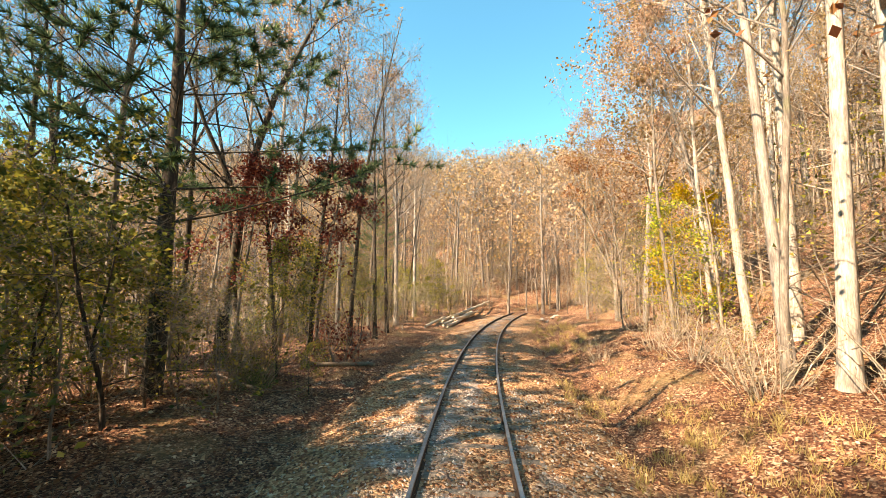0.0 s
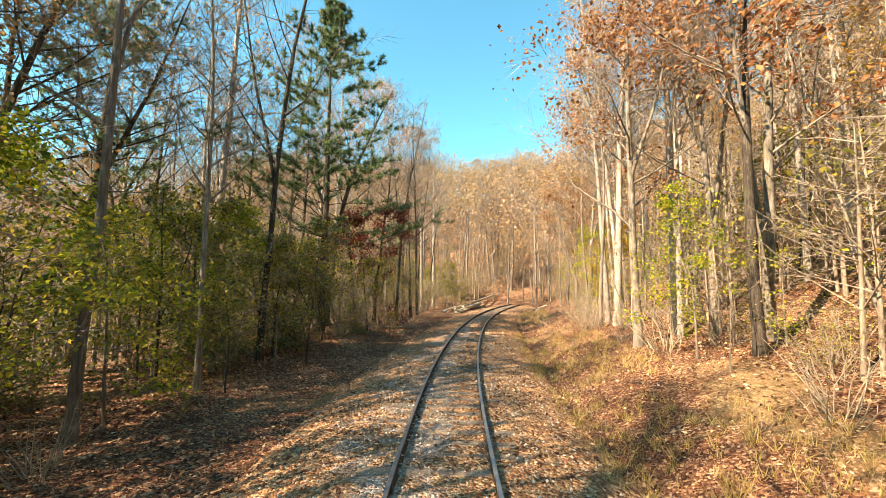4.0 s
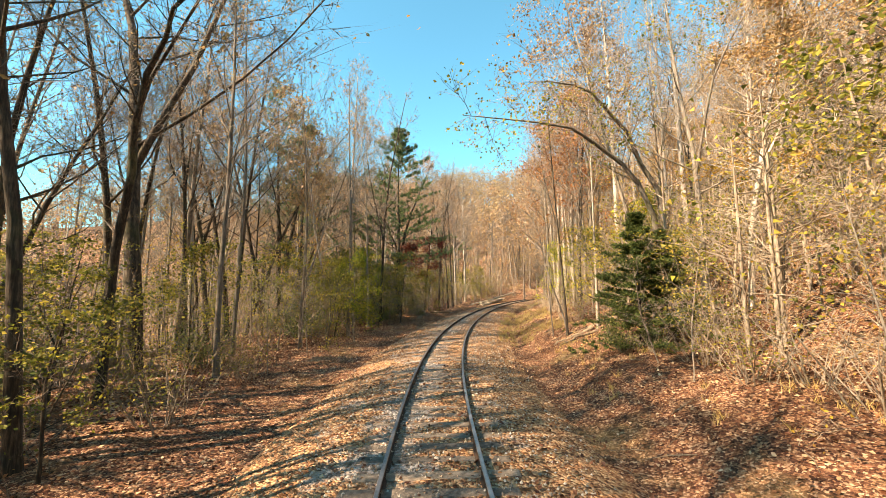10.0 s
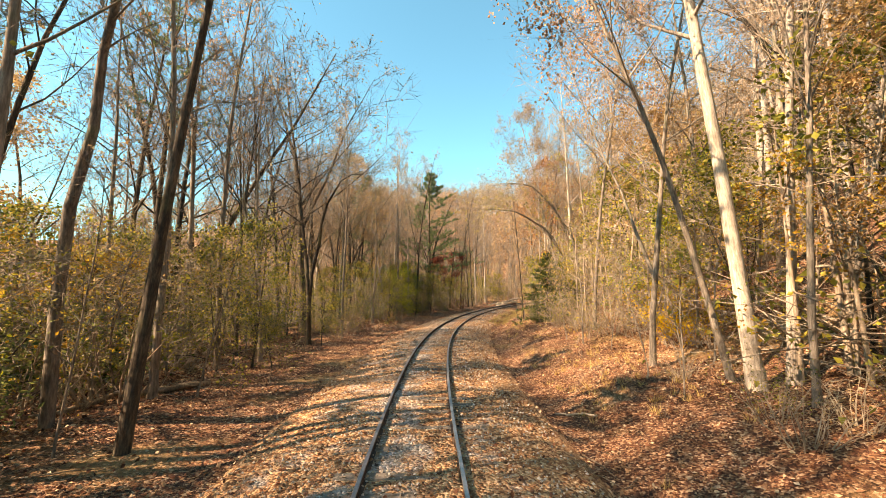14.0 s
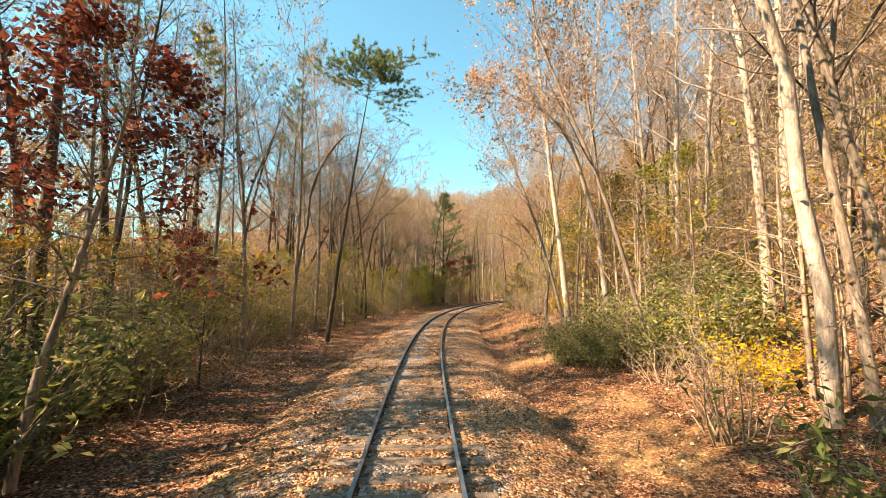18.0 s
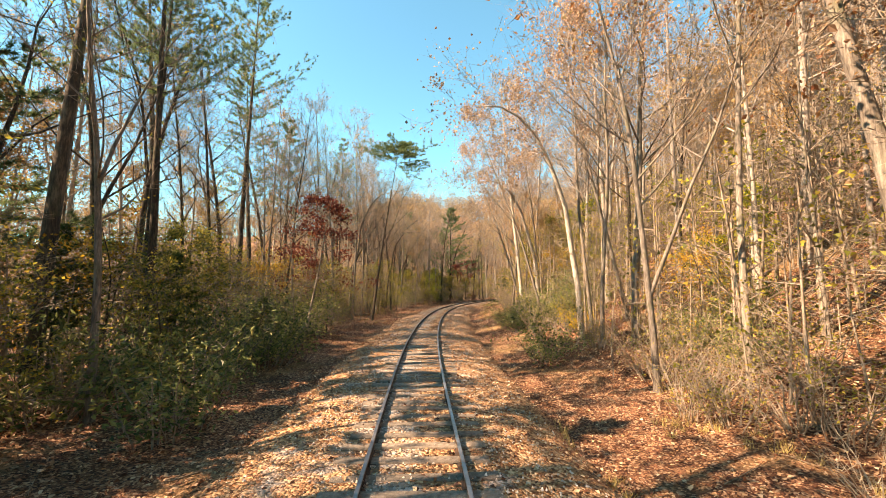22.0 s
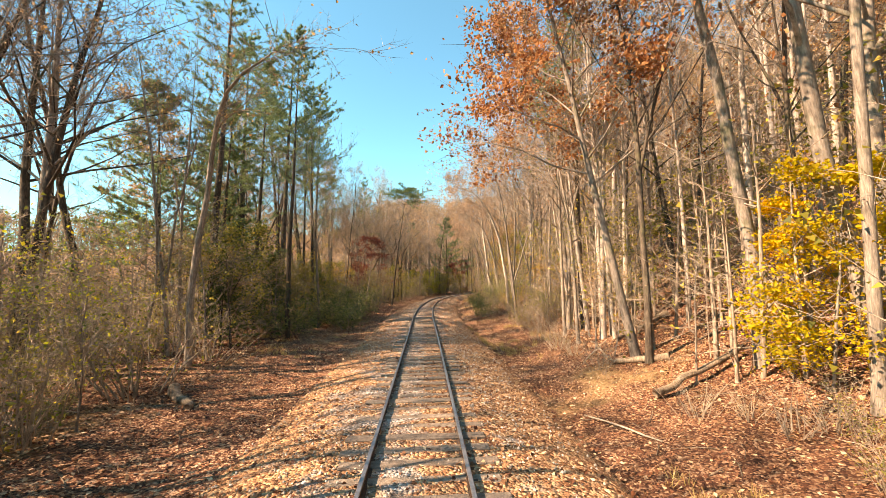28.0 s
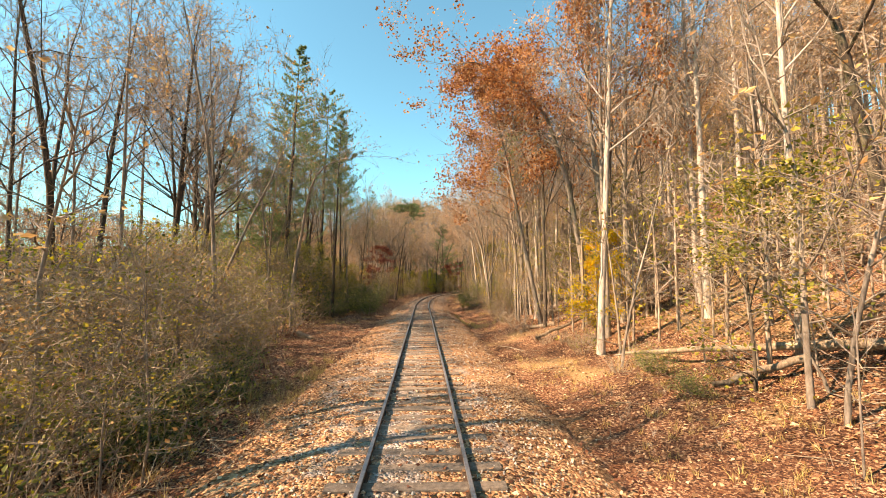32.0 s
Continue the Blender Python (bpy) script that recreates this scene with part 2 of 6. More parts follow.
def gravel_material():
    m, n, l, b = material("ballast_gravel", 0.95)
    geo = n.new("ShaderNodeNewGeometry")
    pos = geo.outputs["Position"]
    v = n.new("ShaderNodeTexVoronoi")
    v.inputs["Scale"].default_value = 20
    l.new(pos, v.inputs["Vector"])
    bw = n.new("ShaderNodeSeparateColor")
    l.new(v.outputs["Color"], bw.inputs[0])
    stone = ramp(n, [(0.0, (0.13, 0.115, 0.1)), (0.5, (0.28, 0.258, 0.228)), (1.0, (0.50, 0.47, 0.43))])
    l.new(bw.outputs[0], stone.inputs[0])
    leaf = ramp(n, [(0.0, (0.12, 0.05, 0.025)), (0.5, (0.34, 0.17, 0.085)), (1.0, (0.56, 0.38, 0.22))])
    l.new(bw.outputs[1], leaf.inputs[0])
    big = noise_node(n, l, pos, 1.1, 6, 0.7)
    cover = n.new("ShaderNodeAttribute")
    cover.attribute_name = "leaf_cover"
    plus = n.new("ShaderNodeMath")
    l.new(big.outputs[0], plus.inputs[0])
    l.new(cover.outputs["Fac"], plus.inputs[1])
    cut = ramp(n, [(0.46, (0, 0, 0)), (0.6, (1, 1, 1))])
    l.new(plus.outputs[0], cut.inputs[0])
    l.new(mix(n, l, cut.outputs[0], stone.outputs[0], leaf.outputs[0]), b.inputs["Base Color"])
    inv = n.new("ShaderNodeMath")
    inv.operation = "SUBTRACT"
    inv.inputs[0].default_value = 1
    l.new(v.outputs["Distance"], inv.inputs[1])
    bump(n, l, b, inv.outputs[0], 1.0, 0.05)
    return m


def plain(name, a, c, scale, rough, metal=0.0, relief=0.3):
    m, n, l, b = material(name, rough)
    tc = n.new("ShaderNodeTexCoord")
    t = noise_node(n, l, tc.outputs["Object"], scale, 6, 0.7)
    r = ramp(n, [(0.3, a), (0.7, c)])
    l.new(t.outputs[0], r.inputs[0])
    oi = n.new("ShaderNodeObjectInfo")
    tint = ramp(n, [(0.0, (0.75, 0.75, 0.75)), (1.0, (1.2, 1.17, 1.12))])
    l.new(oi.outputs["Random"], tint.inputs[0])
    l.new(mix(n, l, 1.0, r.outputs[0], tint.outputs[0], "MULTIPLY"), b.inputs["Base Color"])
    b.inputs["Metallic"].default_value = metal
    bump(n, l, b, t.outputs[0], relief, 0.02)
    return m


LITTER, GRAVEL = litter_material(), gravel_material()
RUST_STEEL = plain("rusted_rail_steel", (0.045, 0.032, 0.026), (0.10, 0.062, 0.042), 30, 0.7, 0.3)
WORN_STEEL = plain("worn_rail_head", (0.20, 0.21, 0.22), (0.34, 0.35, 0.37), 12, 0.42, 0.8, 0.1)
TIE_WOOD = plain("weathered_tie_timber", (0.10, 0.082, 0.065), (0.26, 0.225, 0.185), 14, 0.95, 0.0, 0.8)
STONE = foliage("ballast_stone", [(0, (0.15, 0.132, 0.115)), (0.5, (0.33, 0.30, 0.265)), (1, (0.60, 0.57, 0.52))], 0.0, 0.9)

# ---- the line of the track ----
GRID = np.arange(-130.0, 110.01, 0.25)
HEAD = np.radians(np.interp(GRID, HEAD_S, HEAD_DEG))
MIDH = (HEAD[1:] + HEAD[:-1]) / 2
LINE_X = np.r_[0, np.cumsum(-np.sin(MIDH) * 0.25)]
LINE_Y = np.r_[0, np.cumsum(np.cos(MIDH) * 0.25)]
ZERO = int(np.argmin(abs(GRID)))
LINE_X, LINE_Y = LINE_X - LINE_X[ZERO], LINE_Y - LINE_Y[ZERO]


def track(s, n=0.0):
    """Place and heading at s metres along the line, n metres to its right."""
    h = np.interp(s, GRID, HEAD)
    return np.interp(s, GRID, LINE_X) + n * np.cos(h), np.interp(s, GRID, LINE_Y) + n * np.sin(h), h


def to_track(x, y):
    """The s and n of places, by the nearest point of the line."""
    x, y = np.atleast_1d(np.asarray(x, float)), np.atleast_1d(np.asarray(y, float))
    s, n = np.empty(len(x)), np.empty(len(x))
    for i in range(0, len(x), 4000):
        d = (x[i:i + 4000, None] - LINE_X[None, ::2]) ** 2 + (y[i:i + 4000, None] - LINE_Y[None, ::2]) ** 2
        k = d.argmin(1) * 2
        h = HEAD[k]
        dx, dy = x[i:i + 4000] - LINE_X[k], y[i:i + 4000] - LINE_Y[k]
        s[i:i + 4000] = GRID[k] - dx * np.sin(h) + dy * np.cos(h)
        n[i:i + 4000] = np.sign(dx * np.cos(h) + dy * np.sin(h)) * np.sqrt(d[np.arange(len(k)), k // 2])
    return s, n


def waves(x, y):
    return (np.sin(x * 0.31 + 1.3 * np.sin(y * 0.17)) * np.cos(y * 0.27 + 0.8) + 0.5 * np.sin(x * 0.83 + y * 0.61) + 0.35 * np.cos(x * 1.7 - y * 1.31))


def ground_z(x, y):
    x, y = np.atleast_1d(np.asarray(x, float)), np.atleast_1d(np.asarray(y, float))
    s, n = to_track(x, y)
    along = np.clip((-s - 15) / 45, 0, 1)
    right = np.interp(n, R_N, R_NEAR) * (1 - along) + np.interp(n, R_N, R_FAR) * along
    left = np.interp(-n, L_N, L_Z)
    bank = np.clip((-84 - s) / 10, 0, 1)
    left = left + bank * np.interp(-n, [2.6, 6.5, 12], [0, -1.3, -1.6])
    z = np.where(n > 0, right, left)
    rough = np.clip((abs(n) - 2.2) / 6, 0, 1)
    z = z + rough * waves(x, y) * np.where(n > 0, 0.16, 0.13) + 0.02 * waves(x * 3.1, y * 2.7) * np.clip(abs(n) - 1.8, 0, 1)
    far = np.hypot(x + 10, y + 20)
    ahead = np.clip((y - 45) / 130, 0, 1)
    hill = ahead * ahead * (3 - 2 * ahead) * 46
    hill = hill * np.interp(x, [-400, -150, -60, 0, 60, 400], [0.35, 0.5, 0.78, 1.0, 1.05, 1.1])
    return z + hill + np.clip((far - 300) / 500, 0, 1) * 20


# ---- mesh helpers ----
class Geo:
    """Collects points and faces of one mesh."""

    def __init__(self):
        self.v, self.f, self.n = [], [], 0

    def add(self, verts, faces):
        self.v.append(np.asarray(verts, float))
        self.f.extend((np.asarray(faces) + self.n).tolist())
        self.n += len(verts)

    def tube(self, pts, radii, sides=6, cap=False):
        pts, k = np.asarray(pts, float), len(pts)
        t = np.gradient(pts, axis=0)
        t /= np.linalg.norm(t, axis=1)[:, None] + 1e-9
        ref = np.array([1.0, 0.17, 0.0]) if abs(t[:, 2]).mean() > 0.6 else np.array([0.1, 0.2, 1.0])
        u = np.cross(t, ref)
        u /= np.linalg.norm(u, axis=1)[:, None] + 1e-9
        w = np.cross(t, u)
        a = np.arange(sides) * 2 * np.pi / sides
        ring = pts[:, None] + np.asarray(radii)[:, None, None] * (np.cos(a)[None, :, None] * u[:, None] + np.sin(a)[None, :, None] * w[:, None])
        i, j = np.meshgrid(np.arange(k - 1), np.arange(sides), indexing="ij")
        i, j = i.ravel(), j.ravel()
        q = np.stack([i * sides + j, i * sides + (j + 1) % sides, (i + 1) * sides + (j + 1) % sides, (i + 1) * sides + j], 1)
        self.add(ring.reshape(-1, 3), q)
        if cap:
            for r, flip in ((0, 1), (k - 1, 0)):
                loop = [self.n - k * sides + r * sides + c for c in range(sides)]
                self.f.append(loop if flip else loop[::-1])

    def leaves(self, at, size, rng, flat=0.0, slim=0.55):
        """Small folded leaves at places."""
        at = np.asarray(at, float)
        m = len(at)
        if not m:
            return
        d = rng.normal(size=(m, 3))
        d[:, 2] *= 1 - flat
        d /= np.linalg.norm(d, axis=1)[:, None]
        e = rng.normal(size=(m, 3))
        e[:, 2] *= 1 - flat
        e -= d * (d * e).sum(1)[:, None]
        e /= np.linalg.norm(e, axis=1)[:, None] + 1e-9
        up = np.cross(d, e)
        sz = size * rng.uniform(0.6, 1.25, m)[:, None]
        a, b = at, at + d * sz
        c = at + d * sz * 0.5 + e * sz * slim * 0.5 + up * sz * 0.12
        g = at + d * sz * 0.5 - e * sz * slim * 0.5 + up * sz * 0.12
        v = np.stack([a, c, b, g], 1).reshape(-1, 3)
        k = np.arange(m)[:, None] * 4
        f = np.concatenate([k + [0, 1, 2], k + [0, 2, 3]], 1).reshape(-1, 3)
        self.add(v, f)

    def blades(self, at, way, length, width, rng):
        """Thin pointed blades: needles, grass."""
        at, way = np.asarray(at, float), np.asarray(way, float)
        m = len(at)
        side = np.cross(way, rng.normal(size=(m, 3)))
        side /= np.linalg.norm(side, axis=1)[:, None] + 1e-9
        ln = np.broadcast_to(length, (m,))[:, None]
        v = np.stack([at - side * width / 2, at + side * width / 2, at + way * ln], 1).reshape(-1, 3)
        self.add(v, np.arange(3 * m).reshape(-1, 3))

    def mesh(self, name, mat, smooth=True):
        me = bpy.data.meshes.new(name)
        if self.n:
            me.from_pydata(np.concatenate(self.v), [], self.f)
        if smooth:
            me.polygons.foreach_set("use_smooth", np.ones(len(me.polygons), bool))
        me.materials.append(mat)
        return me


def part(name, me, parent, label=""):
    ob = new(name, me)
    ob.parent = parent
    return tagged(ob, label) if label else ob


def unit(v):
    return v / (np.linalg.norm(v) + 1e-9)


# ---- trees ----
def bough(rng, start, way, length, rise, k=5, wob=0.12):
    """A wandering line from start, of k points."""
    pts, d = [start], unit(way)
    for _ in range(k - 1):
        d = unit(d + rng.normal(size=3) * wob + np.array([0, 0, rise]))
        pts.append(pts[-1] + d * length / (k - 1))
    return np.array(pts)


def broadleaf(seed, h, r, lean=0.0, start=0.45, limbs=14, limb_len=0.22, twigs=6, fine=3, leaf=None, leaf_n=0, leaf_size=0.12, rise=0.12, wob=0.05, fork=0, bark_mat=None, twig_mat=None, leaf_from=0.0, up=0.45):
    """Meshes of a broadleaved tree: trunk, limbs, twigs, leaves. Its base is the origin."""
    rng = np.random.default_rng(seed)
    k = 9
    base = bough(rng, np.array([0, 0, -0.3]), np.array([lean, 0, 1.0]), h + 0.3, 0.03 if lean else 0.0, k, wob)
    tt = np.linspace(0, 1, k)
    rad = r * (1 - tt * 0.93) ** 0.8
    rad[0] *= 1.45
    trunk = Geo()
    mid = base[0] + (base[1] - base[0]) * 0.35
    trunk.tube(np.vstack([base[:1], mid[None], base[1:]]), np.r_[rad[0], r * 1.06, rad[1:]], 9)
    wood, rest, thin, light, crown, main = Geo(), Geo(), Geo(), Geo(), Geo(), []
    stems = [(base, rad)]
    for _ in range(fork):
        q = rng.uniform(0.15, 0.45)
        p0 = np.array([np.interp(q, tt, base[:, c]) for c in range(3)])
        a = rng.uniform(0, 6.28)
        fk = bough(rng, p0, np.array([math.cos(a) * 0.4, math.sin(a) * 0.4, 1]), h * (1 - q) * 0.9, 0.05, 7, wob * 1.4)
        fr = np.interp(q, tt, rad) * 0.72 * (1 - np.linspace(0, 1, 7) * 0.92)
        trunk.tube(fk, fr, 7)
        stems.append((fk, fr))
    spots, slivers, straight = [], [], []
    for ib in range(limbs):
        sp, sr = stems[ib % len(stems)]
        ts = np.linspace(0, 1, len(sp))
        lo = start if len(stems) == 1 or ib % len(stems) == 0 else 0.3
        q = lo + (0.98 - lo) * ((ib + rng.uniform(0, 1)) / limbs)
        p0 = np.array([np.interp(q, ts, sp[:, c]) for c in range(3)])
        a = ib * 2.4 + rng.uniform(-0.5, 0.5)
        ln = h * limb_len * (1.15 - 0.75 * (q - lo) / (1 - lo)) * rng.uniform(0.6, 1.2)
        lb = bough(rng, p0, np.array([math.cos(a), math.sin(a), up + 0.5 * q]), ln, rise, 5, 0.16)
        lr = max(np.interp(q, ts, sr) * 0.42, 0.012)
        wood.tube(lb, lr * np.array([1, 0.8, 0.6, 0.42, 0.2]), 5)
        if ib % 4 == 0 and len(main) < 5:
            main.append(Geo())
            main[-1].tube(lb, lr * np.array([1, 0.8, 0.6, 0.42, 0.2]), 6)
        else:
            rest.tube(lb, lr * np.array([1, 0.8, 0.6, 0.42, 0.2]), 5)
        for _ in range(twigs):
            w = rng.uniform(0.25, 1)
            p1 = np.array([np.interp(w, np.linspace(0, 1, 5), lb[:, c]) for c in range(3)])
            out = unit(lb[-1] - lb[0]) + rng.normal(size=3) * 0.7 + np.array([0, 0, 0.25])
            tw = bough(rng, p1, out, ln * rng.uniform(0.25, 0.55), rise, 3, 0.2)
            tr = max(lr * 0.28, 0.006)
            thin.tube(tw, tr * np.array([1, 0.7, 0.25]), 3)
            straight.append((tw[0], unit(tw[2] - tw[0]), float(np.linalg.norm(tw[2] - tw[0]))))
            for _ in range(fine):
                p2 = tw[1] * (w2 := rng.uniform()) + tw[2] * (1 - w2)
                d2 = unit(unit(tw[-1] - tw[0]) + rng.normal(size=3) * 0.75 + np.array([0, 0, 0.2]))
                l2 = ln * rng.uniform(0.14, 0.34)
                slivers.append((p2, d2, l2))
                if q >= leaf_from:
                    spots += [p2 + d2 * l2, p2 + d2 * l2 * 0.7, p2 + d2 * l2 * 0.4]
            if q >= leaf_from:
                spots += [tw[1], tw[2]]
    if slivers:
        for g in (thin, light):
            g.blades(np.array([v[0] for v in slivers]), np.array([v[1] for v in slivers]), np.array([v[2] for v in slivers]), 0.017 if h > 10 else 0.011, rng)
        light.blades(np.array([v[0] for v in straight]), np.array([v[1] for v in straight]), np.array([v[2] for v in straight]), 0.022 if h > 10 else 0.014, rng)
    if leaf and leaf_n and spots:
        sp = np.array(spots)
        at = sp[rng.integers(0, len(sp), int(leaf_n * 1.9))]
        fr = 26.0 / h
        lump = np.sin(at[:, 0] * fr + seed) + np.sin(at[:, 1] * fr * 1.13 + 2) + np.sin(at[:, 2] * fr * 1.3)
        at = at[lump > rng.normal(size=len(at)) * 0.35][:leaf_n]
        crown.leaves(at + rng.normal(size=(len(at), 3)) * leaf_size * np.array([1.3, 1.3, 0.8]), leaf_size, rng, 0.3, 0.7)
    out = [("trunk", trunk.mesh("trunk", bark_mat or BARK_GREY))]
    if crown.n:
        out.append(("foliage", crown.mesh("foliage", leaf, False)))
    whole = out + [("twiggery", light.mesh("twiggery", twig_mat or TWIG)), ("branchwork", wood.mesh("branchwork", bark_mat or BARK_GREY))]
    split = out + [("twiggery", thin.mesh("twiggery", twig_mat or TWIG)), ("branchwork", rest.mesh("branchwork", bark_mat or BARK_GREY))] + [("limb", g.mesh("limb", bark_mat or BARK_GREY)) for g in main]
    return whole, split


def pine(seed, h, r, start=0.3, whorl=0.75, reach=0.2, tufts=7, needle=0.16, droop=-0.02, mat=None, per=16, sparse=0.0, round_=0.75, width=0.02):
    """Meshes of a pine or hemlock."""
    rng = np.random.default_rng(seed)
    trunk, wood, crown = Geo(), Geo(), Geo()
    base = bough(rng, np.array([0, 0, -0.3]), np.array([0, 0, 1.0]), h + 0.3, 0, 8, 0.015)
    tt = np.linspace(0, 1, 8)
    trunk.tube(base, r * (1.2 - tt * 1.17), 9)
    z = start * h
    at, way = [], []
    while z < h * 0.99:
        q = z / h
        p0 = np.array([np.interp(q, tt, base[:, c]) for c in range(3)])
        a0 = rng.uniform(0, 6.28)
        for i in range(rng.integers(4, 7)):
            if rng.uniform() < sparse:
                continue
            a = a0 + i * 1.15 + rng.uniform(-0.3, 0.3)
            ln = max(h * reach * (1.02 - (q - start) / (1 - start)) ** round_ * rng.uniform(0.5, 1.25), 0.02 * h)
            lb = bough(rng, p0, np.array([math.cos(a), math.sin(a), 0.12 + 0.5 * q]), ln, droop, 6, 0.07)
            wood.tube(lb, max(r * 0.2 * (1 - q), 0.012) * np.array([1, 0.85, 0.7, 0.5, 0.35, 0.15]), 4)
            for j in range(2, 6):
                for sgn in (-1, 1):
                    d = unit(lb[j] - lb[j - 1])
                    sd = np.array([-d[1], d[0], 0]) * sgn
                    sub = bough(rng, lb[j], d * 0.7 + sd * 0.8 + np.array([0, 0, 0.1]), ln * 0.26 * rng.uniform(0.6, 1.2), 0.02, 3, 0.12)
                    wood.tube(sub, [0.01, 0.007, 0.003], 3)
                    w = rng.uniform(0.1, 1.05, tufts)[:, None]
                    p = sub[0] * (1 - w) + sub[-1] * w
                    at.append(np.repeat(p, per, 0))
                    v = unit(sub[-1] - sub[0])[None] * 0.6 + rng.normal(size=(tufts * per, 3)) * 0.6 + np.array([0, 0, 0.15])
                    way.append(v / np.linalg.norm(v, axis=1)[:, None])
        z += whorl * rng.uniform(0.75, 1.25) * (1.1 - 0.45 * q)
    at, way = np.concatenate(at), np.concatenate(way)
    crown.blades(at, way, needle * rng.uniform(0.6, 1.2, len(at)), width, rng)
    return [("trunk", trunk.mesh("trunk", BARK_DARK)), ("branchwork", wood.mesh("branchwork", BARK_DARK)), ("foliage", crown.mesh("foliage", mat or L_NEEDLE, False))]


def shrub(seed, h, spread, stems, twigs, leaf=None, leaf_n=0, leaf_size=0.08, wood_mat=None, slim=0.55, thick=0.012):
    """Meshes of a many-stemmed shrub."""
    rng = np.random.default_rng(seed)
    wood, crown, spots, sl = Geo(), Geo(), [], []
    for _ in range(stems):
        a, o = rng.uniform(0, 6.28), rng.uniform(0, 0.35) * spread
        p0 = np.array([math.cos(a) * o, math.sin(a) * o, -0.1])
        ln = h * rng.uniform(0.55, 1.1)
        st = bough(rng, p0, np.array([math.cos(a) * spread / h * rng.uniform(0.2, 1.1), math.sin(a) * spread / h * rng.uniform(0.2, 1.1), 1]), ln, -0.02, 5, 0.12)
        wood.tube(st, thick * rng.uniform(0.7, 1.4) * np.array([1.2, 1, 0.75, 0.5, 0.2]), 4)
        for _ in range(twigs):
            w = rng.uniform(0.2, 1)
            p1 = np.array([np.interp(w, np.linspace(0, 1, 5), st[:, c]) for c in range(3)])
            tw = bough(rng, p1, np.array([*rng.normal(size=2), 0.6]), ln * rng.uniform(0.15, 0.4), 0.0, 3, 0.25)
            sl.append((tw[0], unit(tw[1] - tw[0]), float(np.linalg.norm(tw[1] - tw[0]) * 1.3)))
            sl.append((tw[1], unit(tw[2] - tw[1]), float(np.linalg.norm(tw[2] - tw[1]))))
            spots += [tw[1], tw[2], tw[1] * 0.5 + tw[2] * 0.5]
    wood.blades(np.array([v[0] for v in sl]), np.array([v[1] for v in sl]), np.array([v[2] for v in sl]), thick, rng)
    if leaf and leaf_n:
        sp = np.array(spots)
        crown.leaves(sp[rng.integers(0, len(sp), leaf_n)] + rng.normal(size=(leaf_n, 3)) * leaf_size * 0.9, leaf_size, rng, 0.35, slim)
    out = [("branchwork", wood.mesh("branchwork", wood_mat or TWIG))]
    if crown.n:
        out.append(("foliage", crown.mesh("foliage", leaf, False)))
    return out


KINDS = {}


def kind(key, name, label, category, group, made):
    made = made if isinstance(made, tuple) else (made, made)
    KINDS.setdefault(key, []).append((name, label, category, group, made))


def plant(key, x, y, size=1.0, turn=None, which=None, girth=1.0, tilt=0.0, tilt_to=0.0, label="", sink=0.05, near=False):
    """Stands one plant of a kind on the ground. tilt leans it by degrees towards the bearing tilt_to."""
    forms = KINDS[key]
    name, text, category, group, made = forms[random.randrange(len(forms)) if which is None else which % len(forms)]
    ob = tagged(new(name), label or text, category, group)
    turn = random.uniform(0, 360) if turn is None else turn
    z = float(ground_z(x, y)[0]) - sink
    m = Matrix.Translation((x, y, z)) @ Matrix.Rotation(radians(tilt), 4, Vector((-math.sin(radians(tilt_to)), math.cos(radians(tilt_to)), 0)))
    ob.matrix_basis = m @ Matrix.Rotation(radians(turn), 4, "Z") @ Matrix.Diagonal((size * girth, size * girth, size, 1))
    for part_name, me in made[1 if near else 0]:
        ob_part = part(part_name, me, ob)
        if part_name not in ("trunk", "limb"):
            tagged(ob_part, kind="stuff")
    return ob


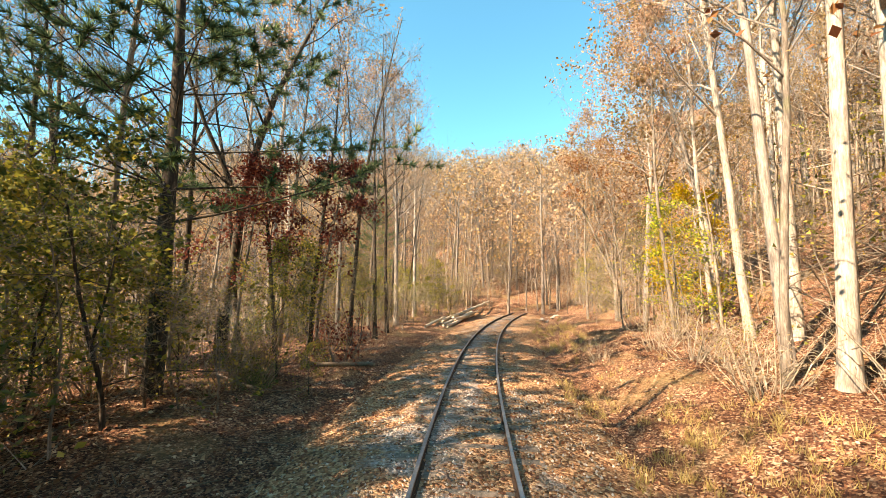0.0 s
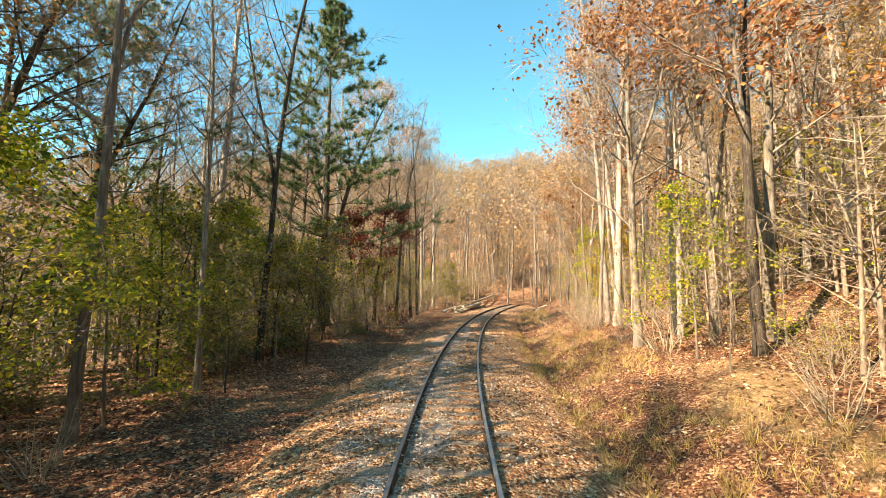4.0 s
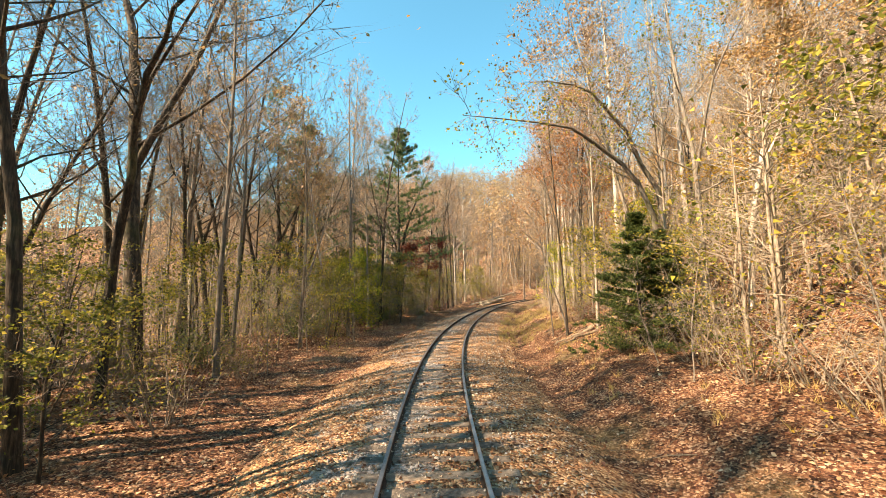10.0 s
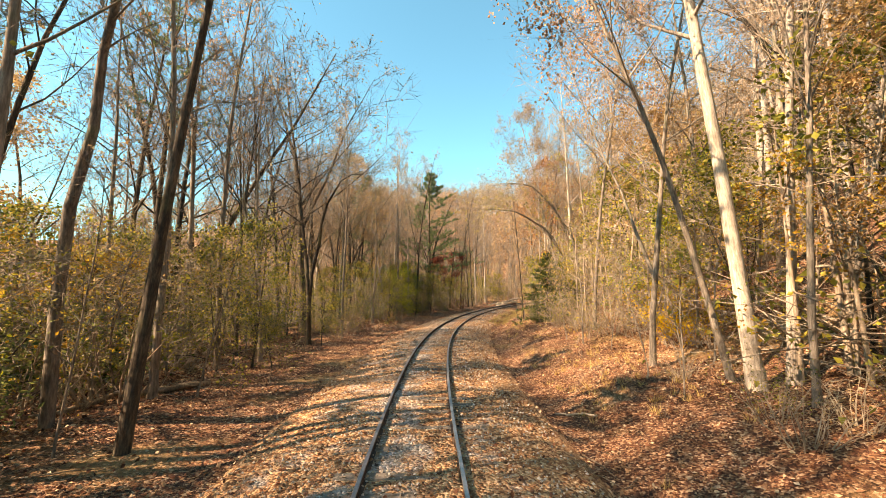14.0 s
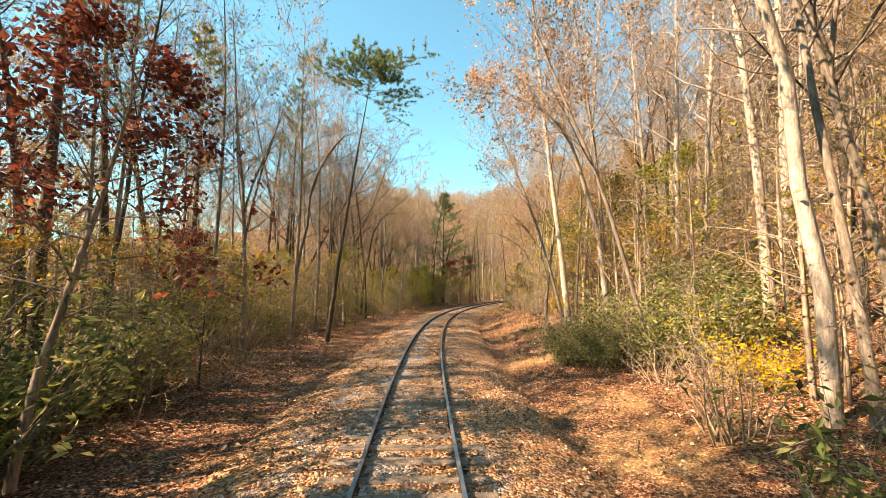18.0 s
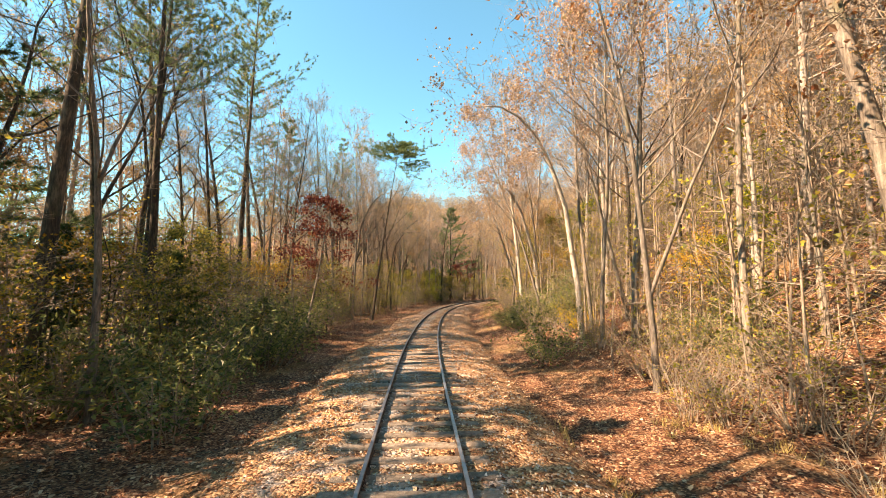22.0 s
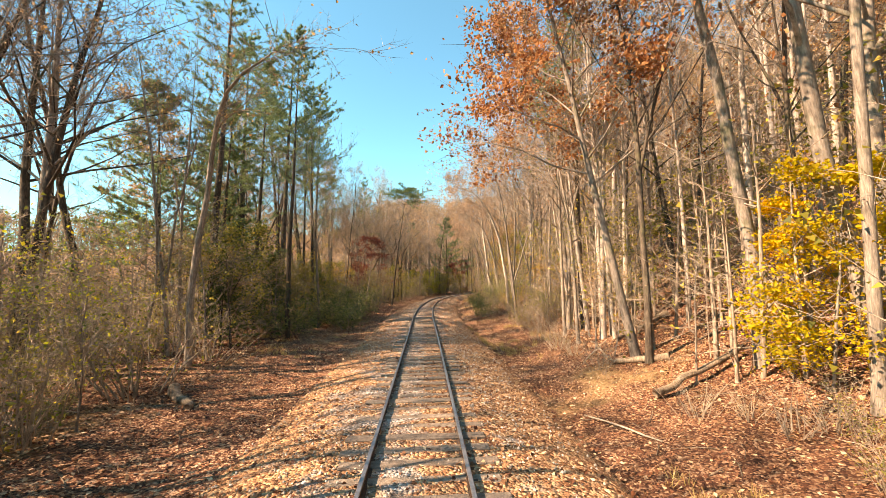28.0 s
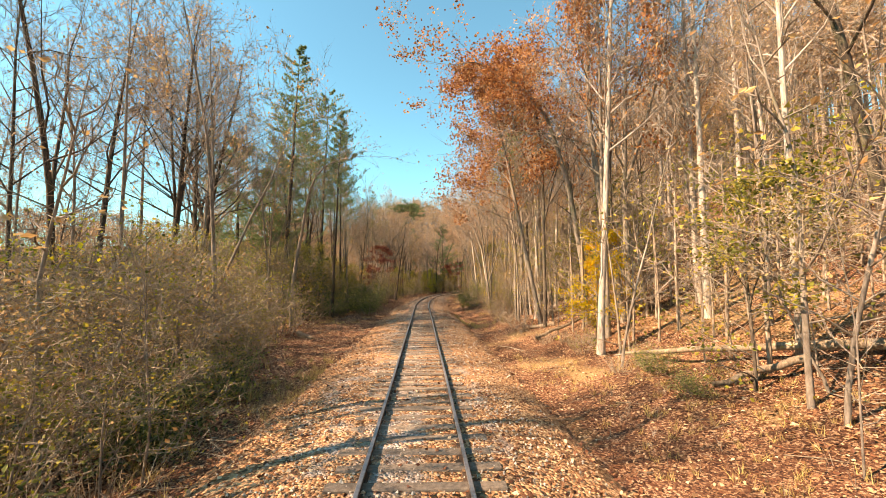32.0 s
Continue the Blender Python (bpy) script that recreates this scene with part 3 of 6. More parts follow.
def arching_tree(seed, s, n, tip_s, tip_n, tip_h, r, leaf, leaf_n, leaf_size, label, bark_mat, name="arching_tree", from_q=0.4):
    """A tree that leans over the line, from its foot to the tip of its longest bough."""
    rng = np.random.default_rng(seed)
    fx, fy, _ = track(s, n)
    ex, ey, _ = track(tip_s, tip_n)
    foot = np.array([float(fx), float(fy), float(ground_z(fx, fy)[0])])
    tip = np.array([float(ex), float(ey), tip_h]) - foot
    over = np.array([tip[0] * 0.12, tip[1] * 0.12, tip[2] * 1.25])
    q = np.linspace(0, 1, 11)[:, None]
    line = 2 * q * (1 - q) * over + q * q * tip + rng.normal(size=(11, 3)) * 0.09
    line[0] = (0, 0, -0.2)
    qq = q[:, 0]
    trunk, wood, thin, crown, spots, sl = Geo(), Geo(), Geo(), Geo(), [], []
    trunk.tube(line, r * (1.15 - qq * 1.08), 8)
    for ib in range(22):
        w = from_q + (1 - from_q) * (ib + rng.uniform()) / 22
        p0 = np.array([np.interp(w, qq, line[:, c]) for c in range(3)])
        along = unit(np.array([np.interp(min(w + 0.1, 1), qq, line[:, c]) for c in range(3)]) - line[int(w * 9)])
        a = rng.uniform(0, 6.28)
        ln = tip[2] * rng.uniform(0.14, 0.34)
        lb = bough(rng, p0, along * 0.8 + np.array([math.cos(a), math.sin(a), rng.uniform(-0.3, 0.7)]), ln, -0.02, 5, 0.16)
        wood.tube(lb, max(r * 0.3 * (1.1 - w), 0.012) * np.array([1, 0.8, 0.6, 0.42, 0.2]), 5)
        for _ in range(7):
            k = rng.uniform(0.2, 1)
            p1 = np.array([np.interp(k, np.linspace(0, 1, 5), lb[:, c]) for c in range(3)])
            tw = bough(rng, p1, unit(lb[-1] - lb[0]) + rng.normal(size=3) * 0.7, ln * rng.uniform(0.25, 0.5), -0.02, 3, 0.2)
            thin.tube(tw, [0.009, 0.006, 0.003], 3)
            for _ in range(4):
                p2 = tw[1] * (v := rng.uniform()) + tw[2] * (1 - v)
                d2 = unit(unit(tw[2] - tw[0]) + rng.normal(size=3) * 0.7)
                sl.append((p2, d2, ln * rng.uniform(0.1, 0.26)))
                spots += [p2 + d2 * sl[-1][2], p2]
    thin.blades(np.array([v[0] for v in sl]), np.array([v[1] for v in sl]), np.array([v[2] for v in sl]), 0.012, rng)
    sp = np.array(spots)
    at = sp[rng.integers(0, len(sp), leaf_n)]
    crown.leaves(at + rng.normal(size=(leaf_n, 3)) * leaf_size, leaf_size, rng, 0.3, 0.75)
    root = tagged(new(name), label, "tree", "woodland trees")
    root.matrix_basis = Matrix.Translation(foot)
    part("trunk", trunk.mesh("trunk", bark_mat), root)
    for k, g, m in (("branchwork", wood, bark_mat), ("twiggery", thin, TWIG), ("foliage", crown, leaf)):
        tagged(part(k, g.mesh(k, m, k != "foliage"), root), kind="stuff")
    return root


for i in range(5):
    kind("poplar", "tulip_poplar", "tall straight pale-barked poplar, almost bare, on the leafy slope", "tree", "woodland trees",
         broadleaf(10 + i, 22, 0.2, 0, 0.38, 28, 0.17, 8, 8, (L_TAN, L_BLUSH, L_HAZE)[i % 3], 1200, 0.13, 0.1, 0.018, 0, BARK_PALE, TWIG))
for i in range(4):
    kind("dark", "black_birch", "dark slender bare tree with crooked upper limbs", "tree", "woodland trees",
         broadleaf(30 + i, 17, 0.15, 0, 0.36, 22, 0.26, 8, 8, L_TAN, 350, 0.12, 0.06, 0.05, i % 2, BARK_DARK, TWIG))
for i in range(4):
    kind("grey", "ash_tree", "grey-barked bare tree with spreading twigs", "tree", "woodland trees",
         broadleaf(50 + i, 15, 0.12, 0, 0.36, 22, 0.24, 8, 8, (L_HAZE, L_BLUSH)[i % 2], 900, 0.12, 0.07, 0.035, int(i == 3), BARK_GREY, TWIG_WARM))
for i in range(3):
    kind("rust", "oak", "oak holding rust-brown autumn leaves", "tree", "woodland trees",
         broadleaf(70 + i, 14, 0.16, 0, 0.3, 24, 0.28, 8, 6, L_RUST, 4800, 0.15, 0.04, 0.05, 1, BARK_GREY, TWIG_WARM))
for i in range(2):
    kind("highoak", "oak", "tall oak with rust-red leaves on high spreading boughs", "tree", "woodland trees",
         broadleaf(75 + i, 17, 0.17, 0, 0.38, 22, 0.34, 9, 6, L_RUST, 16000, 0.17, 0.03, 0.04, 0, BARK_GREY, TWIG))
for i in range(2):
    kind("spread", "roadside_tree", "bare tree reaching long limbs over the track, with few leaves remaining", "tree", "woodland trees",
         broadleaf(64 + i, 15, 0.14, 0, 0.36, 20, 0.36, 8, 7, L_TAN if i else L_OLIVE, 900, 0.14, 0.07, 0.06, 1, BARK_GREY, TWIG))
for i in range(2):
    kind("blush", "sweetgum", "tree with thin pinkish-orange leaves at its branch tips", "tree", "woodland trees",
         broadleaf(67 + i, 17, 0.13, 0, 0.42, 22, 0.3, 8, 7, L_BLUSH, 4200, 0.16, 0.09, 0.05, 0, BARK_GREY, TWIG, 0.5))
for i in range(2):
    kind("tan", "beech", "beech with thinning yellow-brown leaves", "tree", "woodland trees",
         broadleaf(80 + i, 16, 0.14, 0, 0.3, 24, 0.24, 8, 6, L_TAN, 6000, 0.16, 0.06, 0.05, 1, BARK_PALE, TWIG_WARM))
for i in range(2):
    kind("red", "red_maple", "small tree with dark red leaves", "tree", "woodland trees",
         broadleaf(90 + i, 8, 0.08, 0, 0.35, 18, 0.3, 7, 6, L_RED, 4600, 0.145, -0.02, 0.05, 0, BARK_GREY, TWIG, 0.5, 0.08))
for i in range(2):
    kind("yellow", "young_maple", "young maple with bright yellow leaves in flat layers", "tree", "woodland trees",
         broadleaf(100 + i, 6, 0.05, 0, 0.15, 16, 0.36, 7, 5, L_YELLOW, 6500, 0.13, -0.01, 0.05, 0, BARK_GREY, TWIG, 0, 0.12))
for i in range(2):
    kind("lime", "young_maple", "young tree with yellow-green leaves in flat layers", "tree", "woodland trees",
         broadleaf(110 + i, 6.5, 0.05, 0, 0.2, 16, 0.36, 7, 5, L_LIME, 3600, 0.125, -0.01, 0.05, 0, BARK_GREY, TWIG, 0, 0.12))
for i in range(3):
    kind("olive", "understory_tree", "leafy understory tree turning olive and yellow", "tree", "understory trees",
         broadleaf(120 + i, 5.5, 0.05, 0, 0.1, 20, 0.36, 8, 5, L_OLIVE, 2600, 0.115, 0.0, 0.06, 1, BARK_DARK, TWIG, 0, 0.2))
for i in range(4):
    kind("whip", "young_tree", "slender young tree with a haze of tan twigs", "tree", "understory trees",
         broadleaf(140 + i, 8.5, 0.04, 0, 0.1, 26, 0.26, 6, 6, (L_TAN, L_OLIVE, L_AMBER, L_OLIVE)[i], 520, 0.10, 0.02, 0.06, 0, BARK_GREY, TWIG_WARM, 0, 0.25))
for i in range(2):
    kind("amber", "understory_tree", "slender understory tree with thin layers of amber-yellow leaves", "tree", "understory trees",
         broadleaf(125 + i, 5.5, 0.045, 0, 0.12, 20, 0.4, 7, 6, L_AMBER, 1500, 0.11, 0.0, 0.06, 1, BARK_DARK, TWIG_WARM, 0, 0.12))
for i in range(4):
    kind("brush", "understory_tree", "low bare tree with wide layers of fine tan twigs", "tree", "understory trees",
         broadleaf(240 + i, 4.6, 0.035, 0, 0.06, 26, 0.42, 7, 6, (L_OLIVE, L_OLIVE, L_TAN, L_LIME)[i], 650, 0.085, 0.0, 0.09, 2, BARK_GREY, DRYWOOD, 0, 0.12))
for i in range(3):
    kind("backtree", "hickory", "bare tree deep in the wood", "tree", "woodland trees",
         broadleaf(145 + i, 19, 0.11, 0, 0.45, 20, 0.2, 7, 8, (L_HAZE, L_BLUSH, L_TAN)[i], 1300, 0.2, 0.09, 0.025, 0, BARK_PALE if i else BARK_GREY, TWIG_WARM))
for i in range(4):
    kind("sapling", "sapling", "thin bare sapling at the edge of the wood", "sapling", "saplings",
         broadleaf(130 + i, 5.5, 0.028, 0, 0.2, 14, 0.26, 5, 4, L_TAN, 80, 0.09, 0.08, 0.05, 0, BARK_GREY, TWIG))
kind("umbrella", "flat_topped_pine", "bent pine with a flat umbrella crown", "pine tree", "pines", pine(149, 16.5, 0.12, 0.86, 0.34, 0.24, 8, 0.22, -0.08, L_NEEDLE, 16, 0.1))
kind("pine", "white_pine", "green white pine with layered feathery boughs", "pine tree", "pines", pine(150, 15, 0.17, 0.25, 0.85, 0.3, 7, 0.24, 0.0, L_NEEDLE, 18, 0.2, 0.75, 0.03))
kind("pine", "white_pine", "green white pine with layered feathery boughs", "pine tree", "pines", pine(151, 15, 0.17, 0.3, 0.8, 0.24, 7, 0.19, 0.01, L_NEEDLE, 18, 0.1))
kind("highpine", "pine", "tall pine with a bare trunk and a dark high crown", "pine tree", "pines", pine(152, 23, 0.2, 0.5, 0.95, 0.16, 6, 0.22, 0.03, L_NEEDLE, 16, 0.3))
kind("highpine", "pine", "tall pine with a bare trunk and a dark high crown", "pine tree", "pines", pine(153, 23, 0.2, 0.58, 0.85, 0.18, 6, 0.22, 0.04, L_NEEDLE, 16, 0.35))
kind("cedar", "young_hemlock", "dense dark green young hemlock beside the track", "hemlock", "evergreens", pine(160, 4.6, 0.06, 0.03, 0.2, 0.33, 6, 0.13, -0.02, L_CEDAR, 8, 0.22, 0.85, 0.034))
for i in range(3):
    kind("bush", "rhododendron", "glossy green rhododendron bush", "bush", "bushes", shrub(170 + i, 2.0, 1.7, 22, 9, L_GREEN, 1700, 0.13, TWIG, 0.4))
for i in range(3):
    kind("scrub", "bare_shrub", "tangled leafless brown shrub", "bush", "bushes", shrub(180 + i, 1.7, 1.3, 18, 9, L_TAN, 90, 0.07, DRYWOOD, 0.5, 0.012))
for i in range(3):
    kind("thicket", "thicket_shrub", "twiggy shrub with sparse olive leaves", "bush", "bushes", shrub(190 + i, 2.8, 1.8, 20, 11, L_OLIVE, 480, 0.1, TWIG_WARM, 0.5, 0.015))
kind("goldbush", "yellow_shrub", "low shrub with clear yellow leaves", "bush", "bushes", shrub(200, 1.6, 1.3, 22, 8, L_YELLOW, 1200, 0.1, TWIG))
kind("redbush", "red_shrub", "low shrub with small crimson leaves", "bush", "bushes", shrub(201, 1.1, 0.7, 12, 8, L_RED, 420, 0.07, TWIG))

# ---- ground, trackbed ----
gs = np.unique(np.r_[np.linspace(-420, -130, 20), np.arange(-130, -104, 2), np.arange(-104, 50, 0.5), np.arange(50, 110, 2), np.linspace(110, 420, 40)])
edge = np.unique(np.r_[np.arange(0, 9, 0.35), np.arange(9, 30, 1.0), np.arange(30, 80, 4), np.linspace(80, 600, 22)])
gk = np.r_[-edge[:0:-1], edge]
gx, gy = np.interp(gs, GRID, LINE_X), np.interp(gs, GRID, LINE_Y)
over = gs > GRID[-1]
under = gs < GRID[0]
gy = np.where(over, LINE_Y[-1] + gs - GRID[-1], np.where(under, LINE_Y[0] + gs - GRID[0], gy))
vx = (gx[:, None] + gk[None]).ravel()
vy = np.repeat(gy, len(gk))
vz = ground_z(vx, vy)
ga, gb = np.meshgrid(np.arange(len(gs) - 1), np.arange(len(gk) - 1), indexing="ij")
corner = (ga * len(gk) + gb).ravel()
floor_geo = Geo()
floor_geo.add(np.stack([vx, vy, vz], 1), np.stack([corner, corner + 1, corner + len(gk) + 1, corner + len(gk)], 1))
tagged(new("ground", floor_geo.mesh("ground", LITTER)), "brown ground thick with fallen autumn leaves", "ground", kind="structure")

bs, bn = np.arange(-126, 100, 0.5), np.array([-3.7, -3.1, -2.4, -1.9, -1.5, -1.1, -0.6, 0, 0.6, 1.1, 1.5, 1.9, 2.4, 3.0, 3.5])
bed = Geo()
BED_Z = np.array([-0.62, -0.36, -0.25, -0.2, -0.165, -0.15, -0.155, -0.15, -0.155, -0.15, -0.165, -0.2, -0.26, -0.42, -0.8])
tx, ty, _ = track(bs[:, None], bn[None])
bz = BED_Z[None] + 0.018 * waves(tx * 3, ty * 3)
ga, gb = np.meshgrid(np.arange(len(bs) - 1), np.arange(len(bn) - 1), indexing="ij")
corner = (ga * len(bn) + gb).ravel()
bed.add(np.stack([tx, ty, bz], -1).reshape(-1, 3), np.stack([corner, corner + 1, corner + len(bn) + 1, corner + len(bn)], 1))
COVER = np.array([0.5, 0.3, 0.12, 0.1, 0.1, 0.08, 0.0, 0.06, 0.26, 0.16, 0.12, 0.2, 0.26, 0.36, 0.5])
bed_mesh = bed.mesh("trackbed", GRAVEL)
bed_mesh.attributes.new("leaf_cover", "FLOAT", "POINT").data.foreach_set("value", np.tile(COVER, len(bs)).astype(np.float32))
tagged(new("trackbed", bed_mesh), "pale grey crushed-stone bed half buried in leaves", "trackbed", kind="structure")

# ---- railway track ----
railway = tagged(new("railway_track"), "single railway track with dark rusty rails and worn bright heads", "railway track")


def rail(n):
    s = np.arange(-126, 100, 0.5)
    prof = np.array([(-0.066, -0.165), (0.066, -0.165), (0.066, -0.152), (0.012, -0.135), (0.010, -0.045), (0.034, -0.036), (0.034, -0.008), (0.026, 0), (-0.026, 0), (-0.034, -0.008), (-0.034, -0.036), (-0.010, -0.045), (-0.012, -0.135), (-0.066, -0.152)])
    x, y, _ = track(s[:, None], n + prof[None, :, 0])
    g = Geo()
    k = len(prof)
    i, j = np.meshgrid(np.arange(len(s) - 1), np.arange(k), indexing="ij")
    i, j = i.ravel(), j.ravel()
    g.add(np.stack([x, y, np.broadcast_to(prof[None, :, 1], x.shape)], -1).reshape(-1, 3), np.stack([i * k + j, i * k + (j + 1) % k, (i + 1) * k + (j + 1) % k, (i + 1) * k + j], 1))
    me = g.mesh("rail", RUST_STEEL, False)
    me.materials.append(WORN_STEEL)
    me.polygons.foreach_set("material_index", np.where(np.isin(j, (6, 7, 8)), 1, 0).astype(np.int32))
    return part("rail", me, railway, "rusty steel rail with a bright worn head")


for side in (-0.7525, 0.7525):
    rail(side)

tie_forms = []
for i in range(4):
    bm = bmesh.new()
    bmesh.ops.create_cube(bm, size=1)
    bmesh.ops.scale(bm, vec=(2.55, 0.22, 0.17), verts=bm.verts)
    bmesh.ops.bevel(bm, geom=bm.edges[:], offset=0.015, segments=1, affect="EDGES")
    rng = np.random.default_rng(300 + i)
    for v in bm.verts:
        v.co += Vector(rng.normal(size=3) * 0.006)
    me = bpy.data.meshes.new("tie")
    bm.to_mesh(me)
    bm.free()
    me.materials.append(TIE_WOOD)
    tie_forms.append(me)
plate = Geo()
plate.add([(x, y, z) for z in (0, 0.014) for x, y in ((-0.13, -0.09), (0.13, -0.09), (0.13, 0.09), (-0.13, 0.09))], [(4, 5, 6, 7), (0, 1, 5, 4), (1, 2, 6, 5), (2, 3, 7, 6), (3, 0, 4, 7)])
PLATE = plate.mesh("tie_plate", RUST_STEEL, False)
s = -112.0
while s < 46:
    x, y, h = track(s, random.uniform(-0.06, 0.06))
    tie = part("tie", tie_forms[random.randrange(4)], railway)
    tie.matrix_basis = Matrix.Translation((x, y, (-0.212 if s < -44 else -0.236) + random.uniform(-0.014, 0.012))) @ Matrix.Rotation(h + random.uniform(-0.03, 0.03), 4, "Z")
    s += random.uniform(0.5, 0.6)


# ---- scattered cover ----
def scatter(rng, count, s0, s1, n0, n1):
    s, n = rng.uniform(s0, s1, count), rng.uniform(n0, n1, count)
    x, y, _ = track(s, n)
    return s, n, x, y


def top_z(x, y, n):
    """Height of the ground or, over it, of the trackbed."""
    return np.maximum(ground_z(x, y), np.where(abs(n) < 3.6, np.interp(n, bn, BED_Z), -9))


rng = np.random.default_rng(400)
geo = Geo()
s, n, x, y = scatter(rng, 140000, -106, 30, -7, 7.5)
keep = rng.uniform(size=len(s)) < np.where(abs(n) < 1.6, np.where(n > 0.05, 0.75, 0.3), np.where(abs(n) < 3.0, 0.55, 0.85))
x, y, n = x[keep], y[keep], n[keep]
geo.leaves(np.stack([x, y, top_z(x, y, n) + 0.015], 1), 0.088, rng, 0.75, 0.75)
for n0, n1, count in ((7.5, 14, 70000), (-12, -7, 50000)):
    s, n, x, y = scatter(rng, count, -104, 14, n0, n1)
    geo.leaves(np.stack([x, y, top_z(x, y, n) + 0.02], 1), 0.105, rng, 0.75, 0.75)
tagged(new("fallen_leaves", geo.mesh("fallen_leaves", L_BROWN, False)), "brown and tan fallen leaves covering the trackside", "leaf litter", kind="stuff")

geo = Geo()
s, n, x, y = scatter(rng, 46000, -106, 14, -3.3, 3.0)
keep = rng.uniform(size=len(s)) < np.where((n > 0.1) & (n < 0.75), 0.15, np.where(abs(n) > 2.3, 0.35, 0.8))
s, n, x, y = s[keep], n[keep], x[keep], y[keep]
octa = np.array([(1, 0, 0), (0, 1, 0), (-1, 0, 0), (0, -1, 0), (0, 0, 1), (0, 0, -1)], float)
face = np.array([(0, 1, 4), (1, 2, 4), (2, 3, 4), (3, 0, 4), (1, 0, 5), (2, 1, 5), (3, 2, 5), (0, 3, 5)])
m = len(x)
v = octa[None] * rng.uniform(0.5, 1.2, (m, 6, 3)) * rng.uniform(0.016, 0.036, m)[:, None, None]
th = rng.uniform(0, 6.28, m)
rx = v[..., 0] * np.cos(th)[:, None] - v[..., 1] * np.sin(th)[:, None]
ry = v[..., 0] * np.sin(th)[:, None] + v[..., 1] * np.cos(th)[:, None]
v = np.stack([rx + x[:, None], ry + y[:, None], v[..., 2] + (top_z(x, y, n) + 0.012)[:, None]], -1)
geo.add(v.reshape(-1, 3), (np.arange(m)[:, None, None] * 6 + face[None]).reshape(-1, 3))
tagged(new("ballast_stones", geo.mesh("ballast_stones", STONE, False)), "grey crushed ballast stones between and beside the rails", "ballast", kind="stuff")


# ---- the woods ----
STOOD = []


def clear(x, y, gap):
    return all((x - a) ** 2 + (y - b) ** 2 > gap * gap for a, b in STOOD)


def by(key, s, n, *more, **other):
    """Plants by place along the track."""
    x, y, _ = track(s, n)
    STOOD.append((float(x), float(y)))
    return plant(key, float(x), float(y), *more, **other)


by("dark", 15.0, -15.0, 0.94, girth=1.10, tilt=2.7, tilt_to=179, near=True)
by("dark", 19.5, -14.3, 1.00, girth=1.10, tilt=0.4, tilt_to=-1, near=True)
by("dark", 18.3, -11.1, 1.13, girth=1.50, tilt=0.8, tilt_to=179, near=True)
by("dark", 13.2, -13.8, 0.94, girth=0.87, tilt=5.3, tilt_to=179, near=True)
by("poplar", 11.2, 7.6, 1.14, girth=0.79, tilt=1.4, tilt_to=-1, near=True)
by("poplar", 12.8, 7.6, 1.05, girth=0.69, tilt=2.3, tilt_to=179, near=True)
by("poplar", 17.7, 9.6, 1.00, girth=0.78, tilt=1.5, tilt_to=179, near=True)
by("poplar", 21.0, 10.0, 0.82, girth=0.68, tilt=4.4, tilt_to=179, near=True)
by("grey", 32.5, 9.3, 0.80, girth=1.50, tilt=20.1, tilt_to=179, near=True)
by("dark", 20.7, -8.3, 0.82, girth=1.11, tilt=1.2, tilt_to=179, near=True)
by("poplar", 25.0, -8.9, 1.00, girth=0.67, tilt=1.4, tilt_to=179, near=True)
by("poplar", 42.3, -9.9, 1.09, girth=0.97, tilt=1.2, tilt_to=179, near=True)
by("dark", 19.7, -9.4, 0.82, girth=0.91, tilt=2.7, tilt_to=179, near=True)
by("dark", 25.6, -6.7, 1.00, girth=0.92, tilt=0.9, tilt_to=179, near=True)
by("dark", 19.7, -11.2, 0.88, girth=1.01, tilt=2.7, tilt_to=179, near=True)
by("dark", 1.6, 8.3, 1.18, girth=0.87, tilt=0.9, tilt_to=-180, near=True)
by("poplar", 6.4, 8.5, 0.91, girth=0.62, tilt=0.2, tilt_to=-180, near=True)
by("poplar", 16.0, 10.0, 1.00, girth=0.81, tilt=1.0, tilt_to=-180, near=True)
by("sapling", 4.7, 8.8, 1.27, girth=1.50, tilt=6.6, tilt_to=-180, near=True)
by("sapling", 5.8, 6.7, 0.73, girth=1.50, tilt=5.2, tilt_to=-180, near=True)
by("poplar", 10.9, -15.0, 0.91, girth=0.82, tilt=3.4, tilt_to=-180, near=True)
by("dark", 6.9, -15.0, 0.94, girth=1.10, tilt=7.1, tilt_to=-180, near=True)
by("dark", 7.2, -14.5, 0.94, girth=0.89, tilt=2.3, tilt_to=-180, near=True)
by("sapling", 2.5, -7.3, 1.09, girth=1.31, tilt=1.9, tilt_to=0, near=True)
by("sapling", 4.2, -6.5, 0.73, girth=1.50, tilt=5.1, tilt_to=0, near=True)
by("dark", -1.8, -15.0, 1.00, girth=1.01, tilt=15.5, tilt_to=1, near=True)
by("dark", -0.1, -15.0, 1.06, girth=1.10, tilt=1.8, tilt_to=-179, near=True)
by("dark", 1.8, -15.0, 0.94, girth=1.10, tilt=5.9, tilt_to=1, near=True)
by("dark", 2.7, -15.0, 0.88, girth=1.10, tilt=12.6, tilt_to=1, near=True)
by("dark", -1.1, -15.0, 0.76, girth=0.89, tilt=1.0, tilt_to=-179, near=True)
by("dark", -8.0, 5.7, 0.71, girth=0.58, tilt=2.5, tilt_to=-179, near=True)
by("poplar", -8.1, 7.1, 0.73, girth=0.40, tilt=0.0, tilt_to=-179, near=True)
by("sapling", -7.0, 5.2, 1.45, girth=0.85, tilt=5.1, tilt_to=-179, near=True)
by("sapling", -6.7, -8.4, 0.64, girth=1.50, tilt=7.8, tilt_to=-179, near=True)
